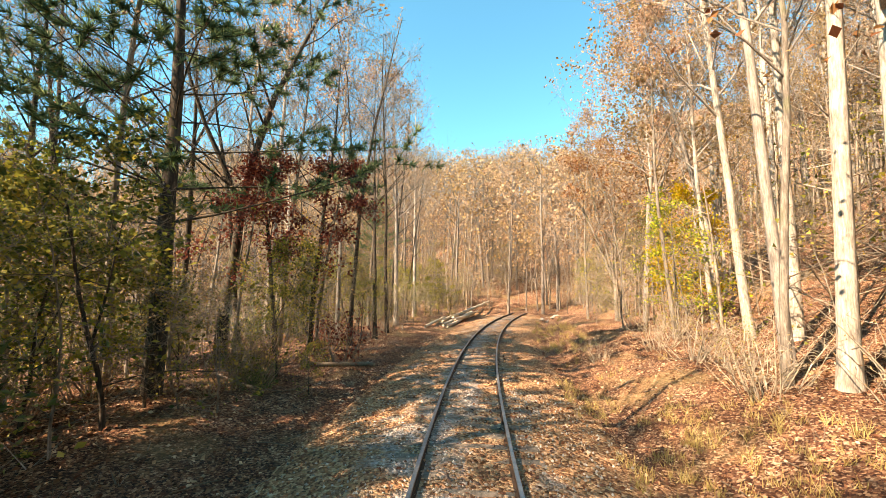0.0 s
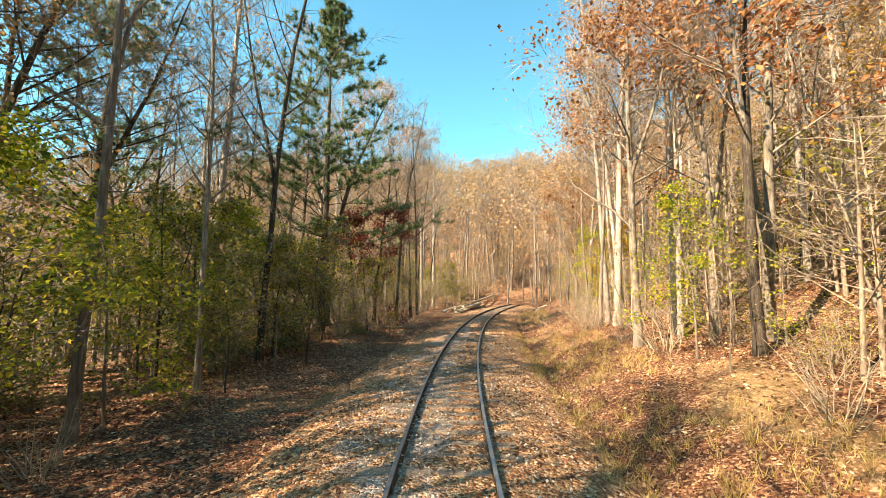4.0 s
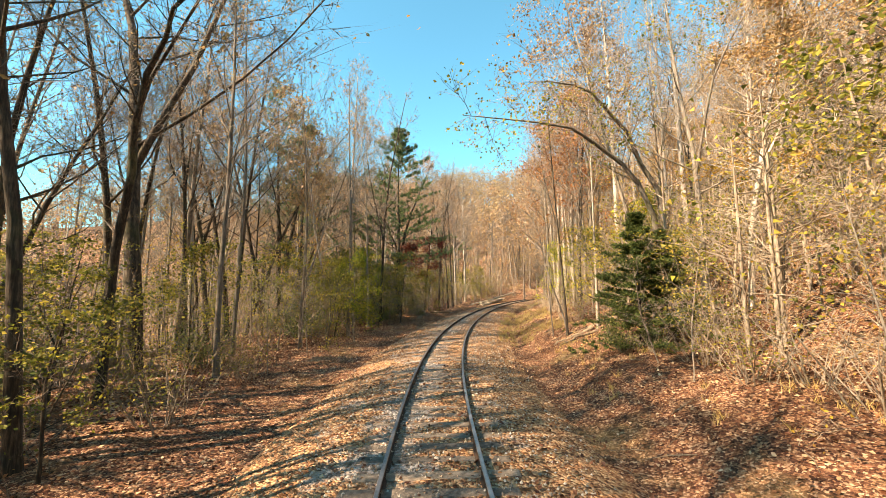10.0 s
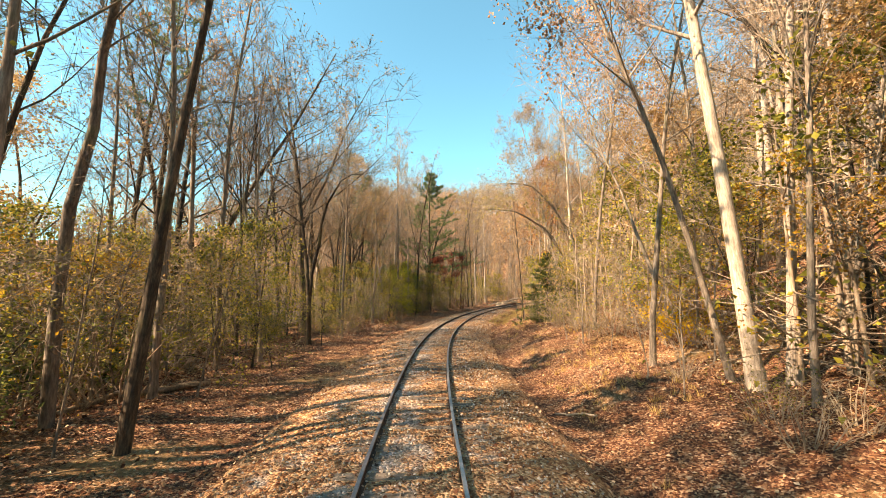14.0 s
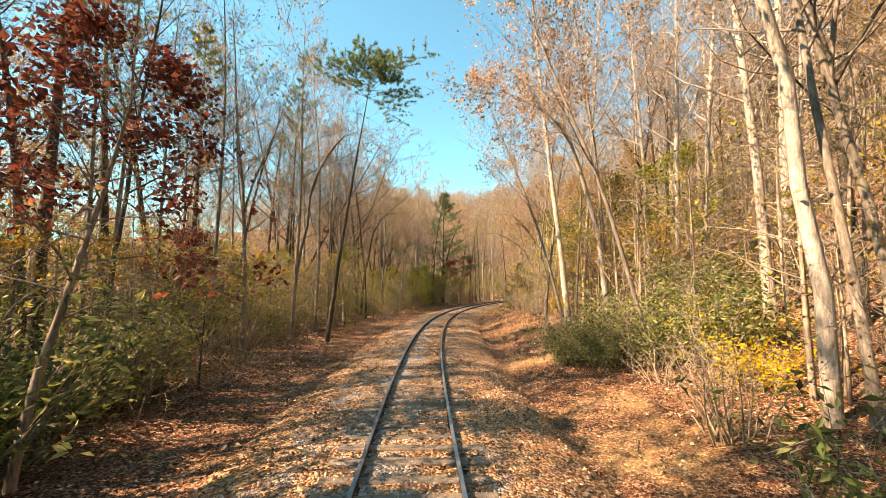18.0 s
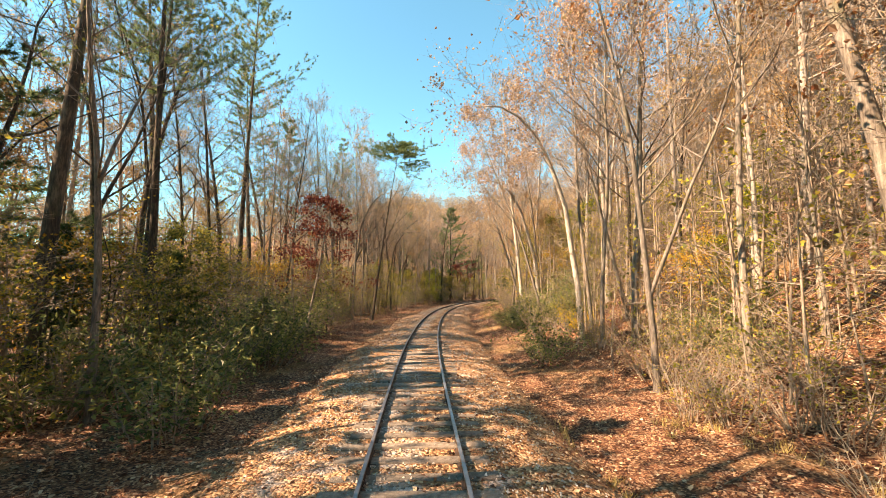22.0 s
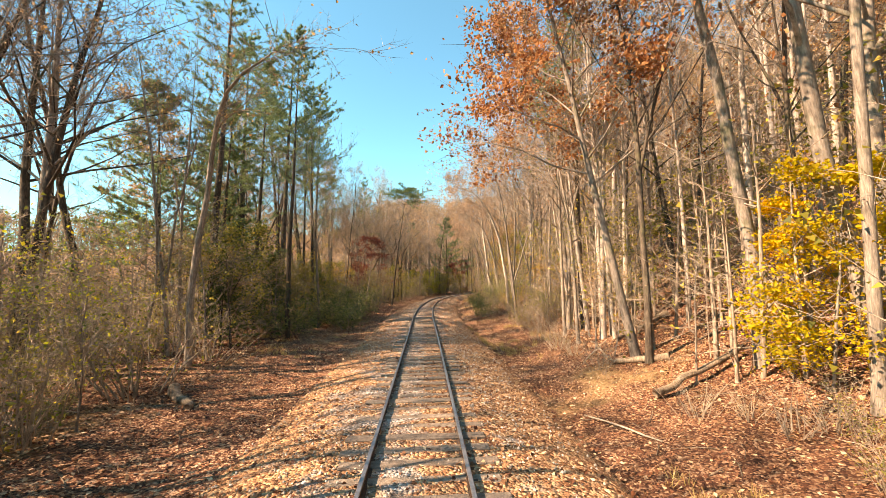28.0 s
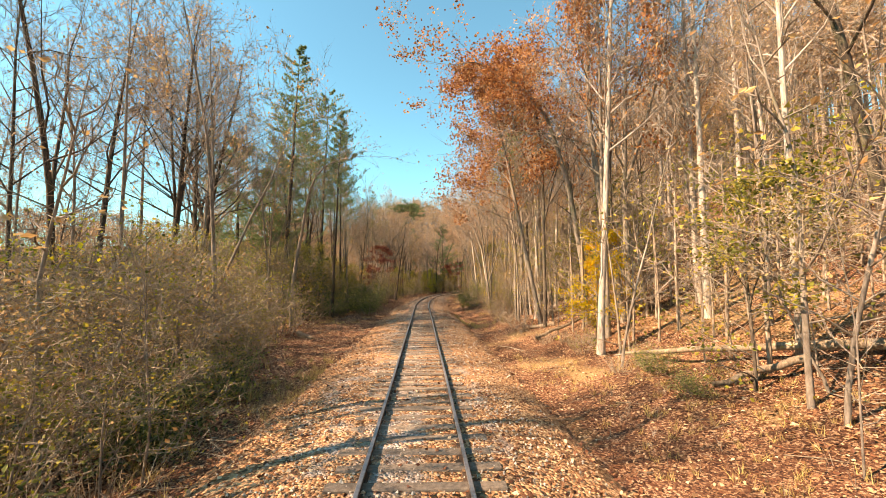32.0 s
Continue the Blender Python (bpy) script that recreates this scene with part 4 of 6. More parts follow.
by("poplar", 10.7, 8.3, 0.91, girth=0.94, tilt=0.2, tilt_to=-179, near=True)
by("poplar", 7.1, 8.6, 0.91, girth=0.81, tilt=1.3, tilt_to=1, near=True)
by("grey", 5.5, 9.3, 1.07, girth=1.06, tilt=0.2, tilt_to=1, near=True)
by("dark", -10.7, -15.0, 1.18, girth=1.10, tilt=1.6, tilt_to=-176, near=True)
by("dark", -10.1, -15.0, 1.00, girth=0.89, tilt=0.3, tilt_to=4, near=True)
by("grey", -7.4, -15.0, 1.33, girth=1.10, tilt=3.6, tilt_to=4, near=True)
by("dark", -3.4, -15.0, 1.06, girth=1.10, tilt=0.6, tilt_to=-176, near=True)
by("dark", -0.3, -14.1, 1.00, girth=1.10, tilt=7.4, tilt_to=4, near=True)
by("dark", -5.8, -15.0, 0.76, girth=1.03, tilt=1.2, tilt_to=-176, near=True)
by("spread", -11.9, 10.2, 0.93, girth=1.01, tilt=1.2, tilt_to=-176, near=True)
by("sapling", -7.2, 5.9, 1.27, girth=1.50, tilt=4.9, tilt_to=-176, near=True)
by("sapling", -15.9, 6.4, 0.55, girth=1.50, tilt=13.8, tilt_to=-176, near=True)
by("sapling", -17.8, 6.3, 0.73, girth=1.11, tilt=4.4, tilt_to=4, near=True)
by("poplar", 1.1, 15.4, 1.00, girth=1.10, tilt=1.2, tilt_to=4, near=True)
by("poplar", -2.5, 17.5, 1.00, girth=1.09, tilt=2.0, tilt_to=4, near=True)
by("dark", -22.0, -14.7, 1.12, girth=1.10, tilt=18.5, tilt_to=9, near=True)
by("dark", -23.9, -15.0, 1.18, girth=0.95, tilt=3.9, tilt_to=-171, near=True)
by("dark", -21.3, -15.0, 1.18, girth=1.10, tilt=1.4, tilt_to=-171, near=True)
by("dark", -14.0, -10.8, 1.33, girth=1.46, tilt=0.0, tilt_to=9, near=True)
by("dark", -16.5, -13.0, 0.93, girth=1.10, tilt=2.0, tilt_to=-171, near=True)
by("grey", -11.1, -14.2, 1.00, girth=1.10, tilt=1.2, tilt_to=9, near=True)
by("dark", -19.5, -15.0, 0.94, girth=1.07, tilt=2.3, tilt_to=-171, near=True)
by("sapling", -29.0, 8.7, 0.73, girth=1.50, tilt=9.6, tilt_to=-171, near=True)
by("sapling", -32.8, 6.4, 0.55, girth=1.43, tilt=2.4, tilt_to=9, near=True)
by("poplar", 85.0, 10.2, 1.00, girth=1.50, tilt=1.2, tilt_to=-171, near=True)
by("poplar", -32.8, 8.2, 1.09, girth=0.87, tilt=6.3, tilt_to=-169, near=True)
by("poplar", -32.9, 9.0, 1.05, girth=0.57, tilt=2.2, tilt_to=11, near=True)
by("grey", -34.5, 8.1, 1.13, girth=0.55, tilt=2.4, tilt_to=11, near=True)
by("sapling", -34.8, -6.6, 1.09, girth=0.87, tilt=4.2, tilt_to=11, near=True)
by("dark", -21.0, -15.0, 1.18, girth=1.10, tilt=2.1, tilt_to=-169, near=True)
by("dark", -34.9, -15.0, 1.18, girth=1.10, tilt=1.0, tilt_to=-167, near=True)
by("poplar", -34.0, 15.6, 1.00, girth=0.94, tilt=2.5, tilt_to=13, near=True)
by("poplar", -12.4, 22.5, 1.00, girth=1.10, tilt=0.7, tilt_to=13, near=True)
by("poplar", -38.5, 16.8, 1.09, girth=1.10, tilt=2.8, tilt_to=13, near=True)
by("grey", -25.8, 16.0, 1.07, girth=1.10, tilt=3.5, tilt_to=-167, near=True)
by("sapling", -36.8, 15.3, 1.64, girth=1.10, tilt=2.6, tilt_to=13, near=True)
by("poplar", -6.3, -15.0, 0.77, girth=1.10, tilt=0.6, tilt_to=-167, near=True)
by("dark", -15.6, -15.0, 0.80, girth=1.10, tilt=10.4, tilt_to=13, near=True)
by("grey", -51.0, 10.4, 1.47, girth=1.12, tilt=1.1, tilt_to=14, near=True)
by("grey", -47.6, 11.6, 1.13, girth=0.95, tilt=15.0, tilt_to=-166, near=True)
by("poplar", -42.7, 12.4, 1.00, girth=0.96, tilt=1.6, tilt_to=14, near=True)
by("dark", -45.5, 12.7, 1.06, girth=1.03, tilt=4.2, tilt_to=14, near=True)
by("poplar", -35.3, 13.3, 1.00, girth=0.86, tilt=2.1, tilt_to=14, near=True)
by("dark", -24.9, 15.3, 1.18, girth=1.10, tilt=1.2, tilt_to=14, near=True)
by("grey", -21.8, 14.0, 1.20, girth=1.10, tilt=3.3, tilt_to=-166, near=True)
by("sapling", -50.3, -6.3, 1.27, girth=1.19, tilt=4.6, tilt_to=14, near=True)
by("sapling", -47.9, -10.6, 1.27, girth=1.49, tilt=0.2, tilt_to=14, near=True)
by("dark", -42.9, -15.0, 1.12, girth=0.91, tilt=2.1, tilt_to=-166, near=True)
by("dark", -41.0, -15.0, 1.18, girth=1.07, tilt=1.9, tilt_to=-166, near=True)
by("sapling", -47.4, 9.9, 1.09, girth=1.50, tilt=4.9, tilt_to=-166, near=True)
by("dark", -5.2, -15.0, 1.00, girth=1.10, tilt=0.4, tilt_to=-166, near=True)
by("highpine", -58.2, -11.0, 1.09, girth=0.95, tilt=0.2, tilt_to=15, near=True)
by("highpine", -57.5, -14.8, 1.09, girth=1.10, tilt=1.8, tilt_to=15, near=True)
by("highpine", -47.9, -15.0, 1.04, girth=1.10, tilt=1.6, tilt_to=-165, near=True)
by("highpine", -38.1, -15.0, 0.96, girth=1.10, tilt=0.9, tilt_to=-165, near=True)
by("highpine", -32.2, -15.0, 0.87, girth=1.10, tilt=0.5, tilt_to=-165, near=True)
by("poplar", -65.3, 9.2, 0.64, girth=0.61, tilt=8.0, tilt_to=-165, near=True)
by("poplar", -63.9, 10.2, 0.55, girth=0.79, tilt=3.5, tilt_to=-165, near=True)
by("grey", -63.9, 12.1, 1.20, girth=1.10, tilt=11.5, tilt_to=-165, near=True)
by("poplar", -52.3, 18.0, 1.09, girth=1.10, tilt=1.4, tilt_to=15, near=True)
by("dark", -22.2, 18.9, 1.18, girth=1.10, tilt=0.6, tilt_to=-165, near=True)
by("poplar", -55.3, 13.1, 0.91, girth=0.62, tilt=1.8, tilt_to=15, near=True)
by("dark", -55.9, -15.0, 1.12, girth=1.10, tilt=2.0, tilt_to=15, near=True)
by("dark", -51.7, -15.0, 1.12, girth=1.10, tilt=0.5, tilt_to=15, near=True)
by("poplar", -68.2, 9.7, 1.00, girth=0.74, tilt=0.4, tilt_to=15, near=True)
by("poplar", -70.5, 9.2, 0.91, girth=0.49, tilt=3.8, tilt_to=-165, near=True)
by("poplar", -68.1, 12.5, 1.00, girth=0.63, tilt=1.2, tilt_to=15, near=True)
by("poplar", -66.7, 9.5, 0.82, girth=0.76, tilt=3.4, tilt_to=-165, near=True)
by("sapling", -65.2, 9.3, 1.27, girth=1.50, tilt=7.2, tilt_to=-165, near=True)
by("sapling", -68.9, 8.7, 1.09, girth=1.50, tilt=7.0, tilt_to=-165, near=True)
by("sapling", -68.1, -8.5, 0.45, girth=1.50, tilt=4.5, tilt_to=15, near=True)
by("dark", -74.0, -15.0, 1.24, girth=1.10, tilt=1.2, tilt_to=-165, near=True)
by("dark", -70.7, -15.0, 1.18, girth=1.10, tilt=1.8, tilt_to=-165, near=True)
by("dark", -75.6, 7.9, 1.18, girth=0.71, tilt=2.4, tilt_to=15, near=True)
by("dark", -70.0, 12.7, 1.06, girth=1.10, tilt=3.2, tilt_to=-165, near=True)
by("poplar", -69.7, 9.0, 0.95, girth=0.73, tilt=2.3, tilt_to=15, near=True)
by("grey", -80.5, 10.6, 1.47, girth=1.20, tilt=7.9, tilt_to=-165, near=True)
by("poplar", -67.3, 11.5, 0.86, girth=0.78, tilt=2.7, tilt_to=15, near=True)
by("dark", -66.6, 16.3, 1.18, girth=0.80, tilt=4.6, tilt_to=15, near=True)
by("sapling", -72.8, -11.3, 1.45, girth=1.50, tilt=9.3, tilt_to=15, near=True)
by("sapling", -72.0, -15.0, 1.09, girth=1.10, tilt=9.7, tilt_to=15, near=True)
by("sapling", -72.7, -8.7, 1.27, girth=1.50, tilt=3.8, tilt_to=15, near=True)
by("sapling", -64.8, 9.0, 1.09, girth=1.50, tilt=6.4, tilt_to=-165, near=True)
by("dark", -49.8, -15.0, 1.20, girth=1.10, tilt=1.3, tilt_to=-165, near=True)
PALE_POPLAR = by("poplar", -83.9, 7.7, 1.09, girth=0.71, tilt=2.7, tilt_to=15, near=True)
by("grey", -80.3, 11.0, 1.13, girth=1.50, tilt=2.2, tilt_to=-165, near=True)
by("sapling", -86.4, 7.3, 1.82, girth=1.07, tilt=2.9, tilt_to=15, near=True)
by("grey", -79.7, 15.4, 0.93, girth=0.86, tilt=0.4, tilt_to=-165, near=True)
by("dark", -70.2, 21.7, 1.18, girth=1.10, tilt=3.1, tilt_to=15, near=True)
by("dark", -76.4, -15.0, 1.18, girth=1.10, tilt=1.5, tilt_to=-165, near=True)
by("dark", -73.8, -15.0, 1.18, girth=1.10, tilt=0.1, tilt_to=-165, near=True)
by("sapling", -76.3, -7.7, 0.55, girth=1.50, tilt=3.2, tilt_to=15, near=True)
by("grey", -69.4, 9.6, 1.20, girth=0.91, tilt=0.7, tilt_to=15, near=True)
by("grey", -65.3, 8.9, 1.13, girth=1.00, tilt=2.7, tilt_to=15, near=True)
by("sapling", -91.8, 9.0, 2.00, girth=1.41, tilt=0.2, tilt_to=-165, near=True)
by("sapling", -92.8, 8.7, 1.64, girth=1.27, tilt=0.5, tilt_to=-165, near=True)
by("grey", -87.1, 12.5, 0.87, girth=0.76, tilt=1.7, tilt_to=-165, near=True)
by("grey", -80.9, 14.6, 0.93, girth=0.92, tilt=3.3, tilt_to=-165, near=True)
by("dark", -87.3, 17.1, 1.29, girth=1.10, tilt=3.1, tilt_to=-165, near=True)
by("dark", -84.2, -14.5, 1.12, girth=0.94, tilt=0.9, tilt_to=-165, near=True)
by("dark", -81.5, -15.0, 1.12, girth=0.99, tilt=2.7, tilt_to=-165, near=True)
by("dark", -76.1, -15.0, 1.18, girth=1.10, tilt=0.9, tilt_to=15, near=True)
by("poplar", -73.1, -15.0, 0.91, girth=1.10, tilt=1.0, tilt_to=15, near=True)
by("sapling", -91.6, -8.0, 1.64, girth=1.50, tilt=1.6, tilt_to=15, near=True)
by("yellow", 25.1, 10.4, 1.08)
by("lime", 38.0, 13.0, 1.08)
by("lime", 15.6, -15.0, 0.92)
by("olive", 16.2, -13.6, 0.91)
by("lime", 14.0, -15.0, 1.00)
by("redbush", 21.3, -7.5, 2.00)
by("scrub", 18.7, 6.8, 1.06)
by("scrub", 15.7, 6.8, 1.18)
by("scrub", 19.0, 4.8, 0.76)
by("scrub", 12.3, 6.4, 0.94)
by("thicket", 19.8, 8.0, 0.86)
by("bush", 14.2, -6.6, 0.50)
by("olive", 13.8, -4.8, 0.29)
by("lime", 5.9, -15.0, 1.00)
by("lime", 5.6, -12.7, 0.85)
by("olive", 4.7, -10.1, 1.09)
by("lime", 6.5, -9.8, 0.92)
by("olive", 7.3, -8.8, 0.91)
by("olive", 9.8, -8.9, 0.91)
by("olive", 11.6, -7.9, 0.73)
by("thicket", 2.9, -10.1, 0.89)
by("thicket", 14.9, -7.3, 0.79)
by("scrub", 11.8, 6.4, 1.18)
by("lime", 20.7, 8.5, 0.92)
by("scrub", 10.0, 7.8, 1.29)
by("thicket", 3.5, 8.7, 0.71)
by("redbush", 18.3, -5.7, 2.27)
by("olive", -0.2, -11.4, 0.64)
by("lime", 2.6, -11.8, 0.77)
by("olive", 2.2, -9.3, 1.09)
by("lime", 5.4, -9.3, 0.92)
by("olive", 7.8, -8.5, 0.91)
by("olive", 10.0, -7.3, 1.09)
by("olive", 15.6, -6.8, 0.91)
by("bush", -0.8, -10.5, 0.90)
by("lime", -2.3, 11.3, 0.92)
by("lime", -5.0, 10.3, 0.92)
by("bush", -5.6, 9.2, 1.00)
by("scrub", 4.1, 7.0, 1.18)
by("scrub", -2.8, 6.5, 0.94)
by("redbush", -4.1, 7.5, 1.27)
by("lime", 2.9, -9.1, 0.85)
by("olive", 6.4, -7.9, 0.91)
by("redbush", 0.2, -15.0, 1.64)
by("thicket", -2.4, -10.4, 0.64)
by("thicket", 15.0, -7.2, 0.89)
by("lime", 2.7, 7.2, 0.77)
by("olive", -7.5, 7.4, 0.91)
by("scrub", -12.0, -10.4, 0.71)
by("scrub", -11.8, -8.6, 0.59)
by("tan", -12.5, 11.4, 0.81)
by("amber", -11.9, 12.7, 1.25)
by("scrub", -14.1, 9.0, 0.94)
by("thicket", -8.0, -11.1, 0.50)
by("lime", -25.5, 10.5, 0.65)
by("goldbush", -24.5, 10.6, 1.50)
by("scrub", -21.1, 7.6, 1.29)
by("scrub", -23.5, 8.4, 1.29)
by("thicket", -24.3, 9.1, 0.93)
by("scrub", -19.7, 7.6, 1.06)
by("tan", -22.3, 11.6, 0.75)
by("olive", -19.9, 10.7, 1.45)
by("lime", -1.4, -7.3, 0.77)
by("olive", 5.4, -5.9, 0.91)
by("olive", -24.3, -15.0, 1.09)
by("thicket", -23.2, -15.0, 0.79)
by("scrub", -25.9, -10.0, 0.71)
by("thicket", -28.8, 9.9, 0.64)
by("olive", -28.6, 10.9, 1.27)
by("olive", -33.3, 10.6, 1.5)
by("tan", -33.5, 9.9, 0.56)
by("scrub", -35.7, 7.6, 0.71)
by("olive", -27.3, -15.0, 0.91)
by("cedar", -29.2, -13.7, 0.65)
by("scrub", -25.3, -10.3, 0.76)
by("bush", -40.2, 6.0, 1.00)
by("bush", -41.8, 6.5, 0.90)
by("bush", -41.7, 7.8, 1.30)
by("bush", -42.7, 8.6, 1.30)
by("bush", -43.4, 9.5, 1.40)
by("bush", -43.9, 10.5, 1.50)
by("goldbush", -43.5, 10.3, 1.12)
by("scrub", -45.5, 8.9, 0.82)
by("lime", -25.9, 9.7, 0.77)
by("goldbush", -27.4, 9.6, 1.25)
by("olive", -14.0, 8.6, 0.73)
by("thicket", -36.5, -15.0, 1.07)
by("thicket", -37.3, -12.4, 1.14)
by("thicket", -36.6, -11.3, 1.25)
by("thicket", -35.2, -10.4, 1.25)
by("thicket", -32.5, -9.9, 1.25)
by("tan", -37.4, -15.0, 0.38)
by("thicket", -27.7, -9.8, 1.25)
by("olive", -12.8, -9.8, 0.91)
by("lime", -5.1, -5.8, 0.77)
by("bush", -38.2, 10.5, 1.50)
by("bush", -40.3, 11.9, 1.50)
by("bush", -52.0, -7.0, 1.10)
by("cedar", -52.4, -7.0, 0.57)
by("bush", -49.8, -8.0, 1.10)
by("bush", -48.2, -7.8, 1.30)
by("bush", -46.1, -7.7, 1.20)
by("olive", -44.8, -12.3, 0.82)
by("thicket", -41.6, -8.2, 1.43)
by("olive", -47.2, -11.8, 0.82)
by("thicket", -37.9, -8.6, 1.43)
by("thicket", -31.4, -8.5, 1.43)
by("bush", -40.9, 5.9, 1.00)
by("bush", -39.6, 8.5, 1.30)
by("bush", -42.3, 9.1, 1.10)
by("goldbush", -46.3, 9.0, 1.12)
by("scrub", -44.7, 7.3, 0.88)
by("scrub", -46.0, 8.1, 0.94)
by("redbush", -49.0, 10.3, 0.82)
by("lime", -35.2, 13.6, 1.23)
by("lime", -21.7, 14.5, 1.08)
by("scrub", -48.9, 11.5, 1.18)
by("bush", -45.7, -7.9, 1.60)
by("bush", -49.8, -7.8, 1.50)
by("bush", -49.7, -9.2, 1.40)
by("olive", -53.7, -8.5, 0.91)
by("olive", -55.4, -10.1, 0.91)
by("thicket", -54.8, 9.8, 0.93)
by("thicket", -55.2, 12.0, 0.86)
by("scrub", -58.2, 7.9, 1.18)
by("scrub", -59.4, 8.3, 0.94)
by("thicket", -51.6, 8.2, 0.64)
by("bush", -55.3, -7.0, 1.50)
by("bush", -50.4, -6.6, 1.50)
by("cedar", -57.0, -11.6, 1.09)
by("thicket", -60.3, -8.6, 0.93)
by("thicket", -56.6, -8.3, 1.07)
by("olive", -50.7, -10.9, 1.09)
by("thicket", -48.7, 6.4, 0.93)
by("thicket", -51.8, 8.2, 0.71)
by("thicket", -41.3, 6.6, 0.86)
by("thicket", -56.9, 8.1, 0.93)
by("thicket", -61.0, 7.4, 0.79)
by("scrub", -61.8, 8.2, 1.06)
by("thicket", -60.6, 9.8, 1.00)
by("olive", -53.1, 12.8, 0.73)
by("scrub", -64.5, -7.1, 0.41)
by("scrub", -63.8, 8.4, 0.59)
by("lime", -53.9, 13.9, 0.77)
by("scrub", -63.6, -15.0, 1.76)
by("scrub", -61.6, -15.0, 1.76)
by("scrub", -62.0, -12.6, 1.76)
by("thicket", -62.4, -15.0, 1.43)
by("thicket", -58.6, -12.9, 1.43)
by("thicket", -59.5, -15.0, 1.61)
by("bush", -54.3, -5.9, 1.30)
by("thicket", -56.6, -8.5, 1.21)
by("olive", -57.3, -10.1, 0.82)
by("scrub", -67.5, 6.5, 0.88)
by("scrub", -69.6, 6.8, 0.88)
by("scrub", -64.2, 7.3, 0.88)
by("scrub", -72.0, 6.6, 0.71)
by("bush", -66.3, 12.2, 1.20)
by("thicket", -62.2, 8.8, 0.86)
by("thicket", -60.1, 6.9, 0.71)
by("scrub", -71.6, 9.3, 0.94)
by("scrub", -70.0, 9.8, 0.82)
by("yellow", -80.4, 9.4, 0.85)
by("yellow", -79.2, 10.3, 0.7)
by("goldbush", -79.4, 9.6, 0.56)
by("scrub", -70.7, 6.4, 0.82)
by("scrub", -74.5, 6.6, 0.82)
by("scrub", -80.4, 7.4, 0.59)
by("scrub", -81.3, 8.4, 0.76)
by("thicket", -81.9, 8.4, 0.43)
by("thicket", -66.1, -13.6, 1.29)
by("thicket", -66.8, -14.9, 1.43)
by("thicket", -69.7, -15.0, 1.43)
by("thicket", -72.0, -15.0, 1.29)
by("thicket", -65.8, -11.2, 1.36)
by("thicket", -64.3, -10.0, 1.29)
by("olive", -62.5, -8.5, 0.69)
by("olive", -66.0, -11.4, 1.09)
by("olive", -66.2, -13.2, 1.09)
by("scrub", -76.2, -12.4, 1.18)
by("bush", -79.2, -8.6, 0.40)
by("bush", -58.0, -6.5, 1.30)
by("bush", -52.4, 5.7, 1.20)
by("thicket", -80.6, -7.9, 1.07)
by("thicket", -82.2, -8.5, 1.07)
by("thicket", -82.6, -9.5, 1.07)
by("thicket", -77.5, -8.0, 1.21)
by("scrub", -85.0, -9.2, 1.41)
by("bush", -86.1, -8.2, 0.80)
by("scrub", -73.1, -8.3, 1.41)
by("scrub", -79.8, 6.6, 0.76)
by("scrub", -81.2, 7.6, 0.76)
by("thicket", -83.5, 7.1, 0.43)
by("thicket", -86.4, 8.1, 0.46)
by("bush", -61.1, -5.3, 1.20)
by("bush", -90.6, -6.7, 1.20)
by("bush", -91.4, -6.8, 1.10)
by("thicket", -89.2, -6.4, 0.86)
by("scrub", -90.6, -8.2, 1.53)
by("thicket", -90.5, -9.1, 1.21)
by("scrub", -87.1, -6.3, 1.41)
by("thicket", -84.9, -6.6, 0.93)
by("bush", -87.5, 7.9, 0.50)
by("bush", -90.0, 7.5, 0.45)
by("scrub", -87.1, 6.8, 0.59)
by("thicket", -57.4, 9.4, 0.68)
by("bush", -57.8, 10.2, 0.85)
by("thicket", -59.2, 9.3, 0.64)
by("scrub", -58.9, 8.2, 0.94)
by("bush", -55.0, 11.0, 0.95)
by("thicket", -52.7, 12.1, 0.86)
by("bush", -54.9, 12.7, 1.10)
by("scrub", -56.8, 12.0, 1.18)
by("thicket", -73.0, -15.0, 1.50)
by("whip", -71.0, -15.0, 0.78)
by("whip", -68.3, -15.0, 0.78)
by("whip", -64.8, -15.0, 0.72)
by("whip", -59.8, -15.0, 0.72)
by("whip", -73.0, -15.0, 0.67)
by("whip", -70.9, -15.0, 0.67)
by("whip", -75.0, -15.0, 0.72)
by("whip", -78.0, -14.5, 0.67)
by("whip", -88.1, -10.8, 0.56)
by("whip", -86.5, -10.3, 0.61)
by("whip", -84.6, -9.9, 0.67)
by("pine", 12.5, -8.6, 1.33, which=0)
by("red", 20.0, -7.6, 1.15, which=0)
by("red", 17.0, -9.5, 1.0, which=1)
STOOD.append((1.2, -51.0))
plant("red", 1.2, -51.0, 0.98, which=0)
by("red", -43.0, -7.6, 0.6, which=1)
by("umbrella", -34.5, -5.6, 1.0, tilt=5, tilt_to=20)
by("tan", 27.0, 9.0, 1.15, which=0)
by("tan", 24.0, 11.5, 1.2, which=1)
by("rust", 32.0, 8.5, 1.0, which=0)
by("rust", 5.5, 6.6, 1.05, which=1)
by("rust", 3.0, 9.5, 1.1, which=2)
by("cedar", -13.0, 7.2, 1.12, girth=1.15, turn=0, sink=0.2)
by("cedar", -12.6, 8.3, 0.9, girth=1.3, turn=90)
by("bush", -13.0, 6.6, 0.8)
by("highpine", -67.0, -11.5, 1.05, which=0)
by("highpine", -66.0, 9.5, 0.85, which=1)
by("highoak", -81.5, 9.2, 1.25, which=1, girth=0.6)
by("grey", 1.2, -7.2, 1.0, girth=0.8)
by("tan", -2.6, -8.6, 0.9, girth=0.8)
by("highpine", -66.4, -7.6, 0.8, which=0, girth=0.8)
